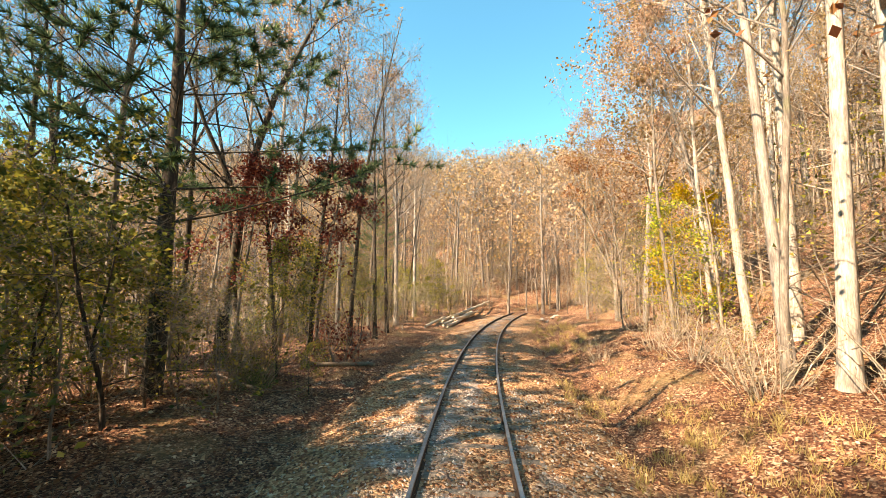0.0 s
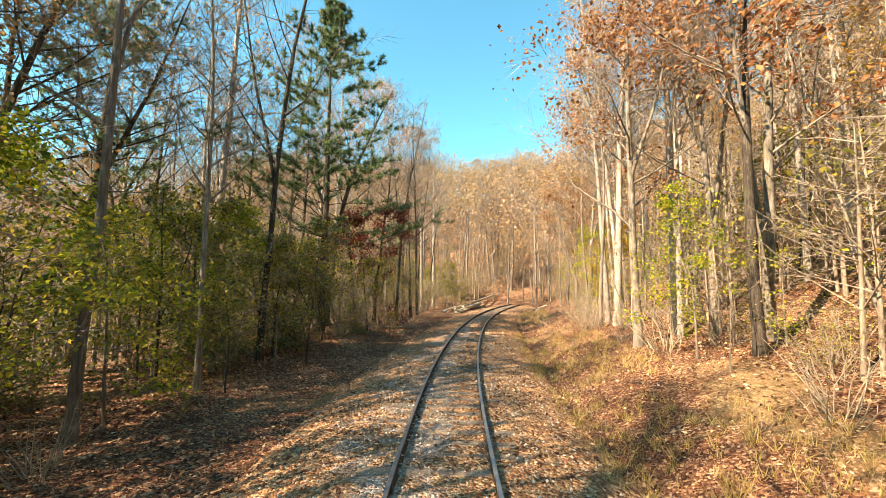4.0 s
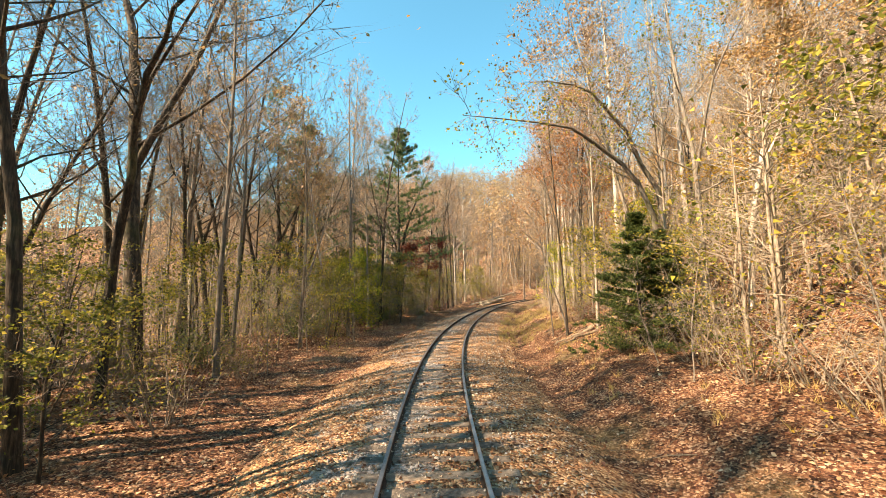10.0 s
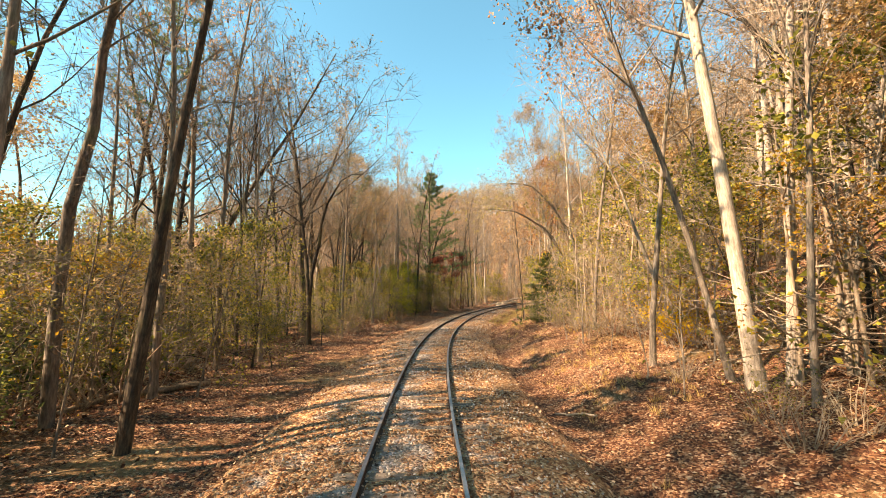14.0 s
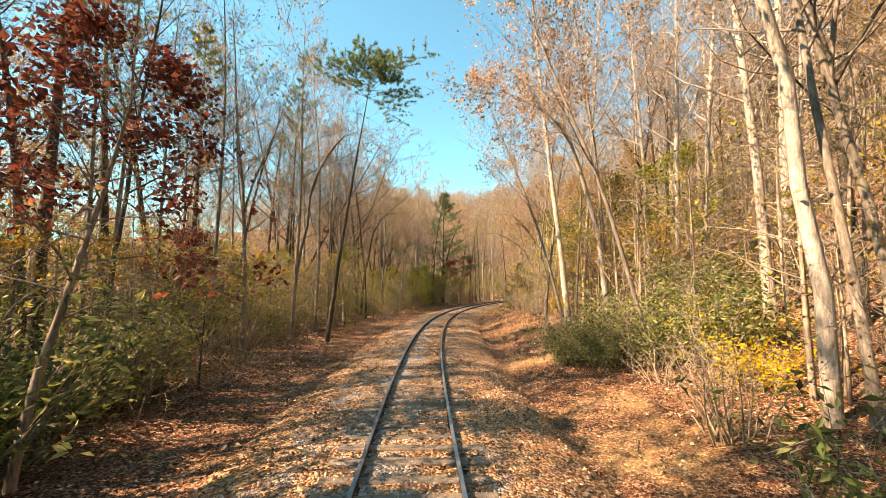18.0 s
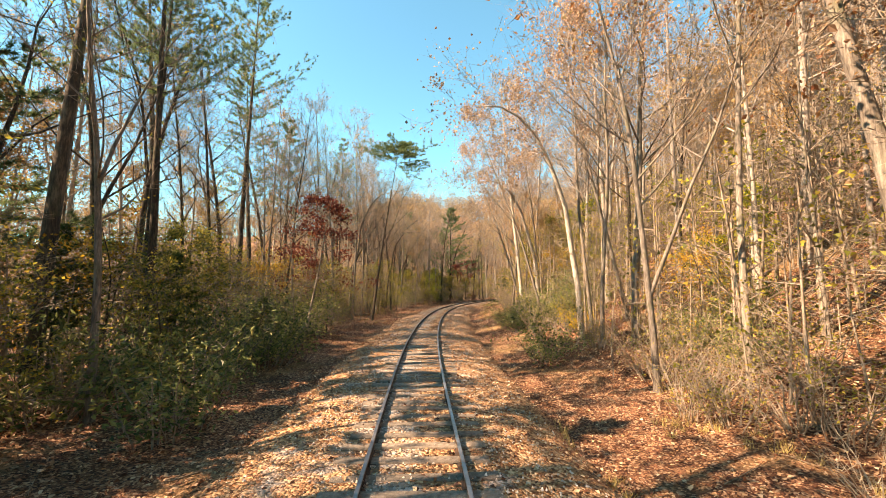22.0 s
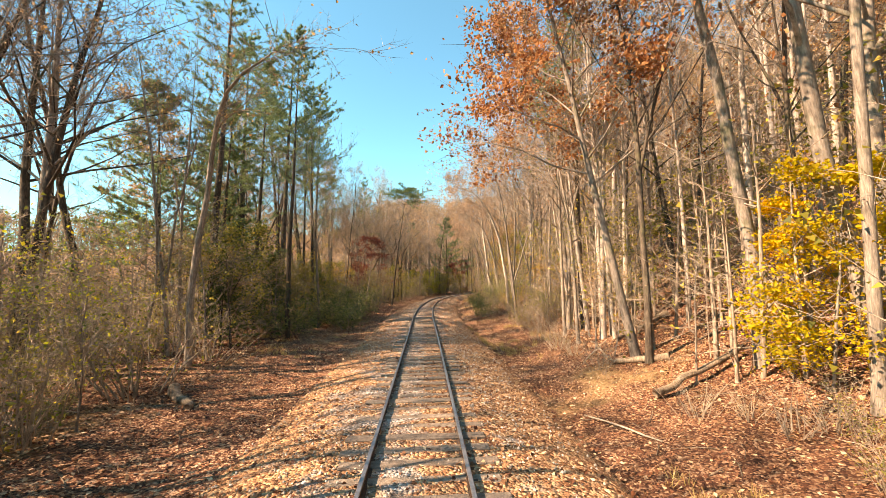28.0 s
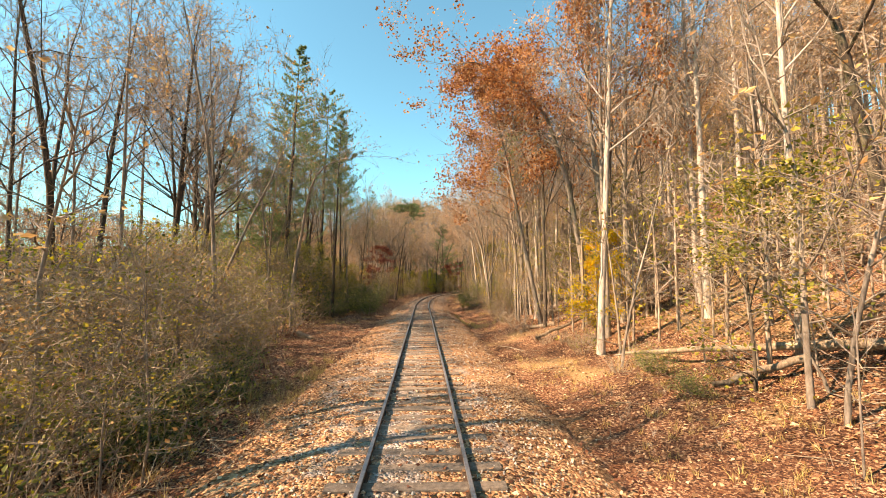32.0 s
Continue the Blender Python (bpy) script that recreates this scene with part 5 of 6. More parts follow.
by("pine", -64.5, -12.5, 1.0, which=1)
by("highpine", -61.5, -11.5, 0.85, which=0)
by("highpine", -56.5, -9.0, 0.85, which=0, girth=0.8)
by("highpine", -55.3, -10.2, 0.8, which=1, girth=0.8)
by("pine", 37.0, -12.0, 0.9, which=1)
by("lime", 10.0, -10.5, 1.0)
by("highoak", -74.6, 8.0, 1.05, which=0, girth=0.95, tilt=9, tilt_to=200)
by("highoak", -63.0, 10.0, 1.4, which=1, girth=0.85)
by("pine", -59.0, -14.5, 0.7, which=0)
by("cedar", -64.0, -9.4, 1.1)
by("cedar", -68.5, -10.2, 1.0)
by("bush", -66.0, -7.8, 1.3)
by("bush", -60.5, -8.2, 1.3)
by("olive", -70.0, -9.0, 1.1)
by("cedar", -55.5, -8.8, 0.9)
# bush added in place of plain deep shade at this spot
by("bush", -2.5, -11.5, 1.3)
# six trees added deep on the left to block sun and shade the trackside
by("highpine", 1.0, -14.5, 0.9)
by("pine", 5.0, -15.5, 1.25)
by("tan", -1.5, -17.5, 1.2)
by("pine", -62.0, -17.5, 1.2)
by("tan", -58.5, -18.5, 1.1)
by("pine", -55.5, -17.0, 1.1)
by("spread", -29.0, 7.6, 1.05, girth=0.75, which=1)
by("spread", -58.0, 7.4, 1.05, girth=0.75, which=1)
by("spread", -70.0, 7.6, 0.95, girth=0.75, which=0)
by("spread", -8.0, -7.6, 0.95, girth=0.75, which=1)
by("spread", -24.5, -7.8, 1.0, girth=0.75, which=1)
by("spread", -40.0, -7.4, 1.0, girth=0.75, which=0)
by("spread", -84.5, -8.0, 1.0, girth=0.75, which=1)
by("blush", -21.5, 8.2, 1.05, girth=0.75)
by("blush", -49.0, 9.0, 1.1, girth=0.75, tilt=9, tilt_to=200)
by("blush", -51.5, 8.5, 1.15, girth=0.75)
by("blush", 21.0, -10.0, 1.1, girth=0.75)
by("blush", 30.0, -9.0, 1.1, girth=0.75)
by("blush", 36.0, 7.0, 1.0, girth=0.75)
by("blush", -37.0, 9.0, 1.1, girth=0.75)
by("blush", -58.5, 10.0, 1.2, girth=0.75)
by("blush", 8.0, 10.5, 1.2, girth=0.75)
by("bush", -35.0, -9.0, 1.2)
by("bush", -30.5, -10.0, 1.2)
by("bush", -38.0, -10.5, 1.3)
by("bush", -19.0, -10.5, 1.2)
by("bush", -12.0, -9.5, 1.1)
by("bush", -5.5, -9.0, 1.2)
by("bush", 3.0, -8.2, 1.2)
by("bush", 7.5, -8.0, 1.3)
by("blush", -43.0, 8.0, 0.95, girth=0.75, tilt=9, tilt_to=200)
by("blush", -32.0, 8.2, 1.0, girth=0.75, tilt=9, tilt_to=200)
by("blush", -10.0, 9.0, 1.0, girth=0.75, tilt=9, tilt_to=185)
by("blush", 12.0, 7.0, 1.0, girth=0.75)
by("blush", 20.0, 8.0, 0.9, girth=0.75, tilt=8, tilt_to=170)
by("spread", -60.5, -7.4, 0.9, girth=0.75, which=0)
by("grey", -36.0, -7.0, 1.2, girth=0.75)
by("grey", -31.0, -7.6, 1.25, girth=0.75)
by("grey", -27.0, -8.2, 1.3, girth=0.75)
by("dark", -20.5, -7.2, 1.1, girth=0.75)
by("grey", -14.0, -7.8, 1.2, girth=0.75)
by("grey", -2.0, -7.4, 1.25, girth=0.75)
by("dark", 5.0, -7.6, 1.2, girth=0.75)
by("dark", 23.0, -7.2, 1.2, girth=0.75)
by("dark", 28.0, -6.8, 1.2, girth=0.75)
by("poplar", 33.0, -8.0, 0.95)
by("tan", -55.0, -15.0, 0.7)
by("grey", -66.5, 8.2, 1.2, girth=0.75)
by("olive", -4.0, -9.5, 1.0)
for s, n, size in ((-33.0, -9.5, 0.9), (-35.5, -12.0, 1.1), (-37.5, -9.2, 0.8), (-39.0, -12.5, 1.0), (-30.0, -11.0, 0.9), (-46.0, -10.5, 1.0), (-57.5, -9.6, 1.0), (-61.5, -9.5, 0.8), (-38.5, 10.4, 1.0), (-35.0, 9.6, 0.9), (-28.0, 11.8, 1.0), (-55.5, 10.6, 0.8), (-22.0, -11.5, 0.9)):
    by("amber", s, n, size)
for s, n, size in ((-63.5, -9.4, 1.25), (-65.5, -8.6, 1.1), (-66.5, -10.8, 1.4), (-68.5, -11.8, 1.2), (-61.0, -9.0, 1.2), (-84.0, -8.8, 1.1), (-86.5, -9.4, 1.2), (-88.5, -8.2, 1.1), (-90.0, -10.5, 1.3), (-92.0, -8.8, 1.1), (-82.0, -10.2, 1.2), (-79.5, -13.5, 1.2), (-35.0, -8.0, 1.0), (-31.0, -8.6, 1.1), (-28.0, -9.4, 1.2), (-26.0, -8.2, 1.0), (-22.5, -9.6, 1.1), (-9.0, 9.2, 1.0), (-16.5, 9.6, 1.1), (-19.0, 10.2, 1.0)):
    by("brush", s, n, size)
def vine(root, r, height, turns, seed):
    """A woody vine winding up a trunk, with a few leaves at its foot."""
    rng = np.random.default_rng(seed)
    q = np.linspace(0, 1, 40)
    a = 2.4 + turns * 2 * np.pi * q + 0.5 * np.sin(q * 17)
    rad = r * (1.3 - 0.45 * q)
    g, c = Geo(), Geo()
    pts = np.stack([np.cos(a) * rad, np.sin(a) * rad, q * height], 1)
    g.tube(pts, 0.026 - 0.016 * q, 5)
    part("vine", g.mesh("vine", BARK_DARK), root, "dark woody vine clinging to the trunk")
    at = pts[rng.integers(0, 14, 90)] + rng.normal(size=(90, 3)) * np.array([0.12, 0.12, 0.1])
    c.leaves(at, 0.1, rng, 0.2, 0.8)
    tagged(part("vine_leaves", c.mesh("vine_leaves", L_LIME, False), root), kind="stuff")


vine(PALE_POPLAR, 0.2, 7.0, 0.8, 640)
# low leafy plants added as shadow casters, darkening the wood floor on the left
for s, n, size in ((-18.0, -14.0, 1.1), (-21.0, -16.5, 1.3), (-24.5, -15.5, 1.1), (-27.5, -17.0, 1.3), (-30.5, -15.5, 1.2), (-33.5, -17.5, 1.3), (-16.0, -17.0, 1.2), (-37.0, -16.0, 1.2)):
    by("olive", s, n, size)
for s, n, size in ((-19.5, -15.2, 1.7), (-23.0, -13.8, 1.5), (-26.0, -16.2, 1.8), (-29.0, -14.2, 1.6), (-32.0, -16.5, 1.8), (-14.5, -14.6, 1.5)):
    by("bush", s, n, size)
# beeches added farther back so that their shadows reach the left trackside
for s, n, size in ((-46.0, -22.0, 1.0), (-40.5, -24.0, 1.05), (-35.5, -21.5, 0.95), (-31.0, -24.5, 1.0), (-26.0, -22.5, 0.95)):
    by("tan", s, n, size)
for s, n, size in ((-72.0, -10.6, 0.95), (-69.0, -12.0, 0.95)):
    by("spread", s, n, size, girth=0.7)
for s, n, size in ((-69.5, -11.0, 1.4), (-70.5, -13.2, 1.5)):
    by("brush", s, n, size)
arching_tree(800, -11.3, 9.6, -15.0, 0.9, 8.3, 0.13, L_OLIVE, 900, 0.11, "crooked tree arching a leafy bough over the track", BARK_GREY)
arching_tree(801, -9.0, 10.4, -13.0, 3.2, 10.5, 0.14, L_TAN, 1200, 0.12, "crooked tree arching a leafy bough over the track", BARK_GREY)
arching_tree(802, -48.5, 8.6, -51.5, 1.6, 11.5, 0.15, L_BLUSH, 1300, 0.15, "pale tree leaning over the track with thin pinkish leaves", BARK_PALE)
arching_tree(803, -37.0, 9.0, -40.0, 2.4, 11.0, 0.14, L_BLUSH, 1200, 0.15, "pale tree leaning over the track with thin pinkish leaves", BARK_PALE)
arching_tree(804, -78.5, 9.4, -82.0, 1.2, 13.5, 0.16, L_RUST, 4800, 0.15, "oak reaching rust-red boughs over the track", BARK_GREY, "oak")
arching_tree(805, -17.0, -9.0, -20.0, -4.0, 9.5, 0.12, L_TAN, 200, 0.12, "dark bare tree arching towards the track", BARK_DARK)
arching_tree(806, -33.5, -8.0, -36.5, -3.2, 10.5, 0.12, L_TAN, 200, 0.12, "bare tree arching towards the track", BARK_GREY)
arching_tree(807, -74.0, -8.6, -77.0, -4.0, 10.0, 0.12, L_TAN, 260, 0.12, "bare tree with long grey boughs reaching towards the track", BARK_GREY)


def fill(keys, count, s0, s1, n0, n1, gap, low, high, girth=(0.8, 1.2), power=1.0):
    """Stands count plants of mixed kinds at random in a stretch."""
    for _ in range(count):
        for _ in range(8):
            n = n0 + (n1 - n0) * random.random() ** power
            x, y, _ = track(random.uniform(s0, s1), n)
            if clear(x, y, gap):
                break
        else:
            continue
        STOOD.append((float(x), float(y)))
        plant(random.choice(keys), float(x), float(y), random.uniform(low, high), girth=random.uniform(*girth), tilt=random.uniform(0, 2.5), tilt_to=random.uniform(0, 360))


fill(["poplar", "poplar", "grey", "dark", "tan"], 76, -95, 45, 10.5, 26, 1.8, 0.8, 1.2, (0.5, 0.85), power=1.1)
fill(["backtree"], 130, -92, 90, 22, 52, 1.8, 0.8, 1.2)
fill(["whip", "brush", "brush", "sapling", "whip", "scrub", "olive"], 130, -98, 60, 7.2, 26, 0.8, 0.6, 1.2, power=1.4)
fill(["dark", "grey", "dark", "grey"], 22, -45, 0, -9, -24, 1.7, 0.95, 1.35, (0.6, 1.0), power=1.2)
fill(["dark", "grey", "poplar", "grey"], 14, 0, 60, -9, -24, 1.7, 0.95, 1.35, (0.6, 1.0), power=1.2)
fill(["dark", "grey", "poplar"], 14, -95, -45, -10, -24, 1.7, 0.95, 1.3, (0.5, 0.9))
fill(["dark", "grey", "dark", "spread"], 10, -102, -83, -8.2, -15, 1.4, 0.95, 1.3, (0.55, 0.85))
fill(["dark", "grey", "highpine"], 10, -48, -22, -9, -15, 1.4, 0.9, 1.2, (0.55, 0.85))
fill(["dark", "dark", "grey", "backtree"], 34, -98, 40, -17, -34, 2.2, 0.9, 1.25, (0.7, 1.1))
fill(["backtree"], 26, -92, 20, -26, -50, 2.5, 0.6, 0.85)
fill(["backtree"], 30, 20, 95, -22, -50, 2.0, 0.85, 1.25)
fill(["whip", "brush", "whip", "brush", "olive", "sapling"], 95, -60, 60, -6.3, -20, 0.8, 0.6, 1.1, power=1.4)
fill(["thicket", "scrub", "sapling", "brush", "olive"], 80, -58, 50, -6.0, -10.5, 0.8, 0.45, 0.9)
fill(["bush", "thicket", "olive", "brush"], 40, -58, 55, -9.5, -18, 1.2, 0.8, 1.3)
fill(["scrub", "sapling", "thicket", "whip"], 60, -60, 50, 6.6, 9.5, 0.9, 0.4, 0.85)
fill(["brush", "scrub", "brush", "thicket"], 46, -99, -60, -10.5, -15, 0.7, 0.6, 1.0, power=1.2)
fill(["brush", "scrub", "thicket", "brush", "bush"], 46, -100, -88, -5.0, -10.5, 0.6, 0.7, 1.15)
fill(["brush", "scrub", "thicket", "brush"], 22, -88, -80, -7.2, -11.5, 0.7, 0.7, 1.15)
fill(["brush", "scrub", "brush"], 26, -100, -60, -9, -16, 0.9, 0.8, 1.3)
fill(["whip", "thicket", "scrub", "sapling", "thicket"], 60, 46, 92, -5, -15, 0.9, 0.8, 1.3)
fill(["whip", "thicket", "scrub", "sapling"], 40, 46, 92, 5, 13, 0.9, 0.8, 1.2)
# added trees behind the last camera position, never in view; the left ones cast shade
fill(["backtree", "dark", "grey"], 9, -130, -101, -12, -26, 2.0, 0.9, 1.2)
fill(["backtree", "poplar", "grey"], 16, -125, -101, 9, 24, 2.0, 0.9, 1.2)


def far_wood(name, seed, count, spot, low, high, label, leaf, leaf_share, mat=TWIG, low_limb=0.35, limb=0.24, leaf_n=260, leaf_size=0.02):
    """Distant trees joined into one mesh: stems and twigs, and a second mesh of leaves."""
    rng = np.random.default_rng(seed)
    forms = []
    for i in range(5):
        g, c = Geo(), Geo()
        stem = bough(rng, np.array([0, 0, -0.5]), np.array([0.03, 0, 1]), 1.0, 0, 4, 0.03)
        stem[:, 2] -= 0
        g.tube(stem, np.array([0.011, 0.009, 0.006, 0.002]), 4)
        tips, sl = [], []
        for b in range(15):
            q = rng.uniform(low_limb, 0.97)
            p0 = np.array([np.interp(q, np.linspace(0, 1, 4), stem[:, k]) for k in range(3)])
            a = b * 2.4
            lb = bough(rng, p0, np.array([math.cos(a), math.sin(a), 0.9 if low_limb > 0.2 else 0.4]), limb * (1.25 - q) + 0.06, 0.15 if low_limb > 0.2 else 0.05, 3, 0.2)
            g.tube(lb, [0.0035, 0.0022, 0.001], 3)
            for _ in range(6):
                p = lb[rng.integers(1, 3)]
                d2 = unit(unit(lb[-1] - lb[0]) + rng.normal(size=3) * 0.6)
                sl.append((p, d2, rng.uniform(0.05, 0.13)))
                tips.append(p + d2 * 0.08)
        tips = np.array(tips)
        twig = Geo()
        twig.blades(np.array([v[0] for v in sl]), np.array([v[1] for v in sl]), np.array([v[2] for v in sl]), 0.0024, rng)
        way = rng.normal(size=(leaf_n, 3))
        way /= np.linalg.norm(way, axis=1)[:, None]
        c.blades(tips[rng.integers(0, len(tips), leaf_n)] + rng.normal(size=(leaf_n, 3)) * 0.022, way, leaf_size, leaf_size * 0.9, rng)
        forms.append((np.concatenate(g.v), np.array(g.f), np.concatenate(twig.v), np.array(twig.f), np.concatenate(c.v), np.array(c.f)))
    wood, crown = Geo(), Geo()
    x, y = spot(rng, count)
    z = ground_z(x, y)
    hs = rng.uniform(low, high, count)
    for i in range(count):
        v, f, tv, tf, cv, cf = forms[rng.integers(0, 5)]
        a = rng.uniform(0, 6.28)
        turn = np.array([[math.cos(a), -math.sin(a), 0], [math.sin(a), math.cos(a), 0], [0, 0, 1]]) * hs[i]
        at = np.array([x[i], y[i], z[i] + 0.4 * hs[i]])
        wood.add(v @ turn.T + at, f)
        wood.add(tv @ turn.T + at, tf)
        if rng.uniform() < leaf_share:
            crown.add(cv @ turn.T + at, cf)
    tagged(new(name, wood.mesh(name, mat)), label, "woods", kind="stuff")
    tagged(new("distant_leaves", crown.mesh("distant_leaves", leaf, False)), "thin autumn leaves on the distant woods", "woods", kind="stuff")


def spot_ahead(rng, count):
    return rng.uniform(-90, 75, count), 48 + 140 * rng.uniform(0, 1, count) ** 0.8


def spot_right(rng, count):
    s, n = rng.uniform(-95, 90, count), rng.uniform(30, 75, count)
    return track(s, n)[:2]


def spot_left(rng, count):
    s, n = rng.uniform(-110, 90, count), -rng.uniform(32, 95, count)
    return track(s, n)[:2]


def spot_ridge(rng, count):
    s, n = rng.uniform(-125, 105, count), -rng.uniform(85, 230, count)
    return track(s, n)[:2]


far_wood("valley_woods", 507, 900, spot_ridge, 12, 22, "bare woods on the ridge across the valley", L_HAZE, 0.9, leaf_n=150, leaf_size=0.03)
far_wood("hill_woods", 500, 900, spot_ahead, 8, 23, "bare autumn woods on the hill ahead", L_HAZE, 0.85)
far_wood("hill_woods", 503, 500, spot_ahead, 9, 22, "rusty oak woods on the hill ahead", L_TAN, 0.9)
far_wood("slope_woods", 501, 650, spot_right, 10, 23, "bare woods high on the slope", L_HAZE, 0.7)
far_wood("valley_woods", 502, 520, spot_left, 8, 14, "bare woods across the valley", L_HAZE, 0.8)


def spot_bank(rng, count):
    s, n = rng.uniform(-100, 40, count), 8.5 + 24 * rng.uniform(0, 1, count) ** 1.2
    return track(s, n)[:2]


def spot_edge(rng, count):
    s, n = rng.uniform(-104, 40, count), -10 - 18 * rng.uniform(0, 1, count) ** 1.2
    return track(s, n)[:2]


far_wood("undergrowth", 504, 950, spot_bank, 2.5, 8.5, "thick tan undergrowth of slender bare saplings on the slope", L_OLIVE, 0.6, TWIG_WARM, 0.08, 0.34, 70, 0.022)
far_wood("undergrowth", 505, 560, spot_edge, 2.0, 6, "thick undergrowth of slender bare saplings in the wood", L_OLIVE, 0.7, TWIG, 0.08, 0.34, 90, 0.024)


def spot_hill(rng, count):
    return rng.uniform(-45, 40, count), 52 + 60 * rng.uniform(0, 1, count)


def spot_deep(rng, count):
    s, n = rng.uniform(-110, 50, count), -rng.uniform(22, 55, count)
    return track(s, n)[:2]


far_wood("undergrowth", 508, 520, spot_deep, 3.0, 8, "grey-brown scrub down in the valley", L_HAZE, 0.7, TWIG, 0.08, 0.34, 80, 0.026)
far_wood("undergrowth", 506, 800, spot_hill, 2.5, 9, "dense bare saplings at the foot of the hill ahead", L_HAZE, 0.7, TWIG_WARM, 0.08, 0.34, 80, 0.022)


# ---- logs, stumps, sticks ----
def wood_piece(name, ends, r0, r1, mat, label, category, sides=10, bend=0.04, seed=0, cut=None, group=""):
    """A log or branch between two places, resting on the ground by its lower side, with cut faces where given."""
    rng = np.random.default_rng(seed)
    a, b = np.array(ends[0], float), np.array(ends[1], float)
    w = np.linspace(0, 1, 7)[:, None]
    pts = a * (1 - w) + b * w + rng.normal(size=(7, 3)) * bend * np.array([1, 1, 0.5])
    rad = np.linspace(r0, r1, 7) * rng.uniform(0.93, 1.07, 7)
    g = Geo()
    g.tube(pts, rad, sides, cap=True)
    root = tagged(new(name), label, category, group)
    part("stem", g.mesh("stem", mat), root)
    if cut:
        for p, q, r in ((pts[0], pts[1], rad[0]), (pts[-1], pts[-2], rad[-1])):
            f = Geo()
            d = unit(p - q)
            f.tube(np.array([p - d * 0.01, p + d * 0.004]), [r * 0.97, r * 0.95], sides, cap=True)
            part("cut_end", f.mesh("cut_end", cut), root, "pale sawn end")
    return root


def on_ground(s, n, lift=0.0):
    x, y, _ = track(s, n)
    return float(x), float(y), float(ground_z(x, y)[0]) + lift


for i, (s0, n0, s1, n1, lift, r) in enumerate(((36, -4.9, 50, -5.6, 0.1, 0.17), (35, -4.3, 48, -4.9, 0.1, 0.15), (38, -5.6, 51, -6.1, 0.12, 0.16), (40, -5.0, 53, -5.4, 0.42, 0.15), (39, -4.5, 49, -4.6, 0.36, 0.13), (33, -5.6, 42, -6.3, 0.1, 0.12), (37, -5.2, 46, -5.7, 0.4, 0.12), (42, -4.6, 55, -4.8, 0.75, 0.15))):
    wood_piece("felled_log", (on_ground(s0, n0, lift), on_ground(s1, n1, lift + 0.1)), r, r * 0.75, CUTWOOD, "pale peeled log in a pile beside the track", "log", seed=600 + i, cut=CUTWOOD, group="log pile")
rng = np.random.default_rng(610)
for i in range(16):
    s, n = rng.uniform(45, 52), rng.uniform(2.9, 4.6)
    x, y, z = on_ground(s, n)
    g = Geo()
    r = rng.uniform(0.12, 0.32)
    v = octa * rng.uniform(0.6, 1.15, (6, 3)) * np.array([r, r, r * 0.7])
    g.add(v, face)
    rock = tagged(new("rock", g.mesh("rock", STONE, False)), "pale broken rock in a heap by the rails", "rock", "rock heap")
    rock.matrix_basis = Matrix.Translation((x, y, z + r * 0.35 + rng.uniform(0, 0.15)))
wood_piece("fallen_tree", (on_ground(-85.4, 8.0, 0.35), on_ground(-91.6, 12.3, 0.35)), 0.07, 0.16, DEADWOOD, "weathered fallen trunk lying up on the bank", "fallen tree", seed=620, bend=0.07)
wood_piece("fallen_branch", (on_ground(-89.6, 8.3, 0.08), on_ground(-90.2, 10.6, 0.5)), 0.07, 0.12, DEADWOOD, "dark broken limb propped under the fallen trunk", "branch", seed=621, bend=0.06)
wood_piece("fallen_branch", (on_ground(-85.3, 7.6, 0.3), on_ground(-86.4, 8.9, 0.4)), 0.03, 0.06, DRYWOOD, "pale broken branch tip", "branch", seed=622)
wood_piece("fallen_log", (on_ground(-78.2, 6.5, 0.1), on_ground(-77.6, 9.6, 0.28)), 0.11, 0.08, DEADWOOD, "mossy weathered log pointing at the track", "log", seed=623)
wood_piece("stick", (on_ground(-78.7, 4.3, 0.03), on_ground(-80.6, 5.2, 0.03)), 0.026, 0.018, DRYWOOD, "pale bare stick on the leaves", "stick", 6, seed=624)
wood_piece("stump", (on_ground(-77.2, -7.1, 0.15), on_ground(-78.6, -5.9, 0.06)), 0.17, 0.09, DEADWOOD, "rotten grey stump fallen among leaves", "stump", seed=625, bend=0.06)
wood_piece("fallen_log", (on_ground(-8.9, 4.8, 0.03), on_ground(-8.1, 7.0, 0.08)), 0.05, 0.1, DEADWOOD, "splintered grey log sliding down the bank", "log", seed=626, bend=0.07)
wood_piece("fallen_log", (on_ground(-9.4, 5.0, 0.03), on_ground(-8.9, 6.8, 0.06)), 0.04, 0.07, DEADWOOD, "splintered grey log sliding down the bank", "log", seed=627, bend=0.06)
wood_piece("fallen_branch", (on_ground(-8.3, 5.0, 0.06), on_ground(-7.3, 7.4, 0.14)), 0.018, 0.035, DEADWOOD, "pale dead branch across the bank", "branch", 7, seed=628, bend=0.08)
wood_piece("fallen_branch", (on_ground(-72.4, 7.2, 0.45), on_ground(-74.6, 7.1, 0.1)), 0.03, 0.045, DRYWOOD, "pale bare branch on a brush heap", "branch", 7, seed=629, bend=0.05)
wood_piece("fallen_branch", (on_ground(-73.8, 6.2, 0.1), on_ground(-73.0, 7.6, 0.4)), 0.02, 0.03, DRYWOOD, "pale bare branch on a brush heap", "branch", 7, seed=630, bend=0.05)
wood_piece("fallen_log", (on_ground(-74.6, 7.2, 0.1), on_ground(-75.9, 8.4, 0.12)), 0.1, 0.13, DEADWOOD, "weathered log in the leaves", "log", seed=631)
wood_piece("stick", (on_ground(-31.5, 3.7, 0.04), on_ground(-32.2, 4.5, 0.05)), 0.022, 0.03, DRYWOOD, "pale bare stick on the leaves", "stick", 6, seed=632)
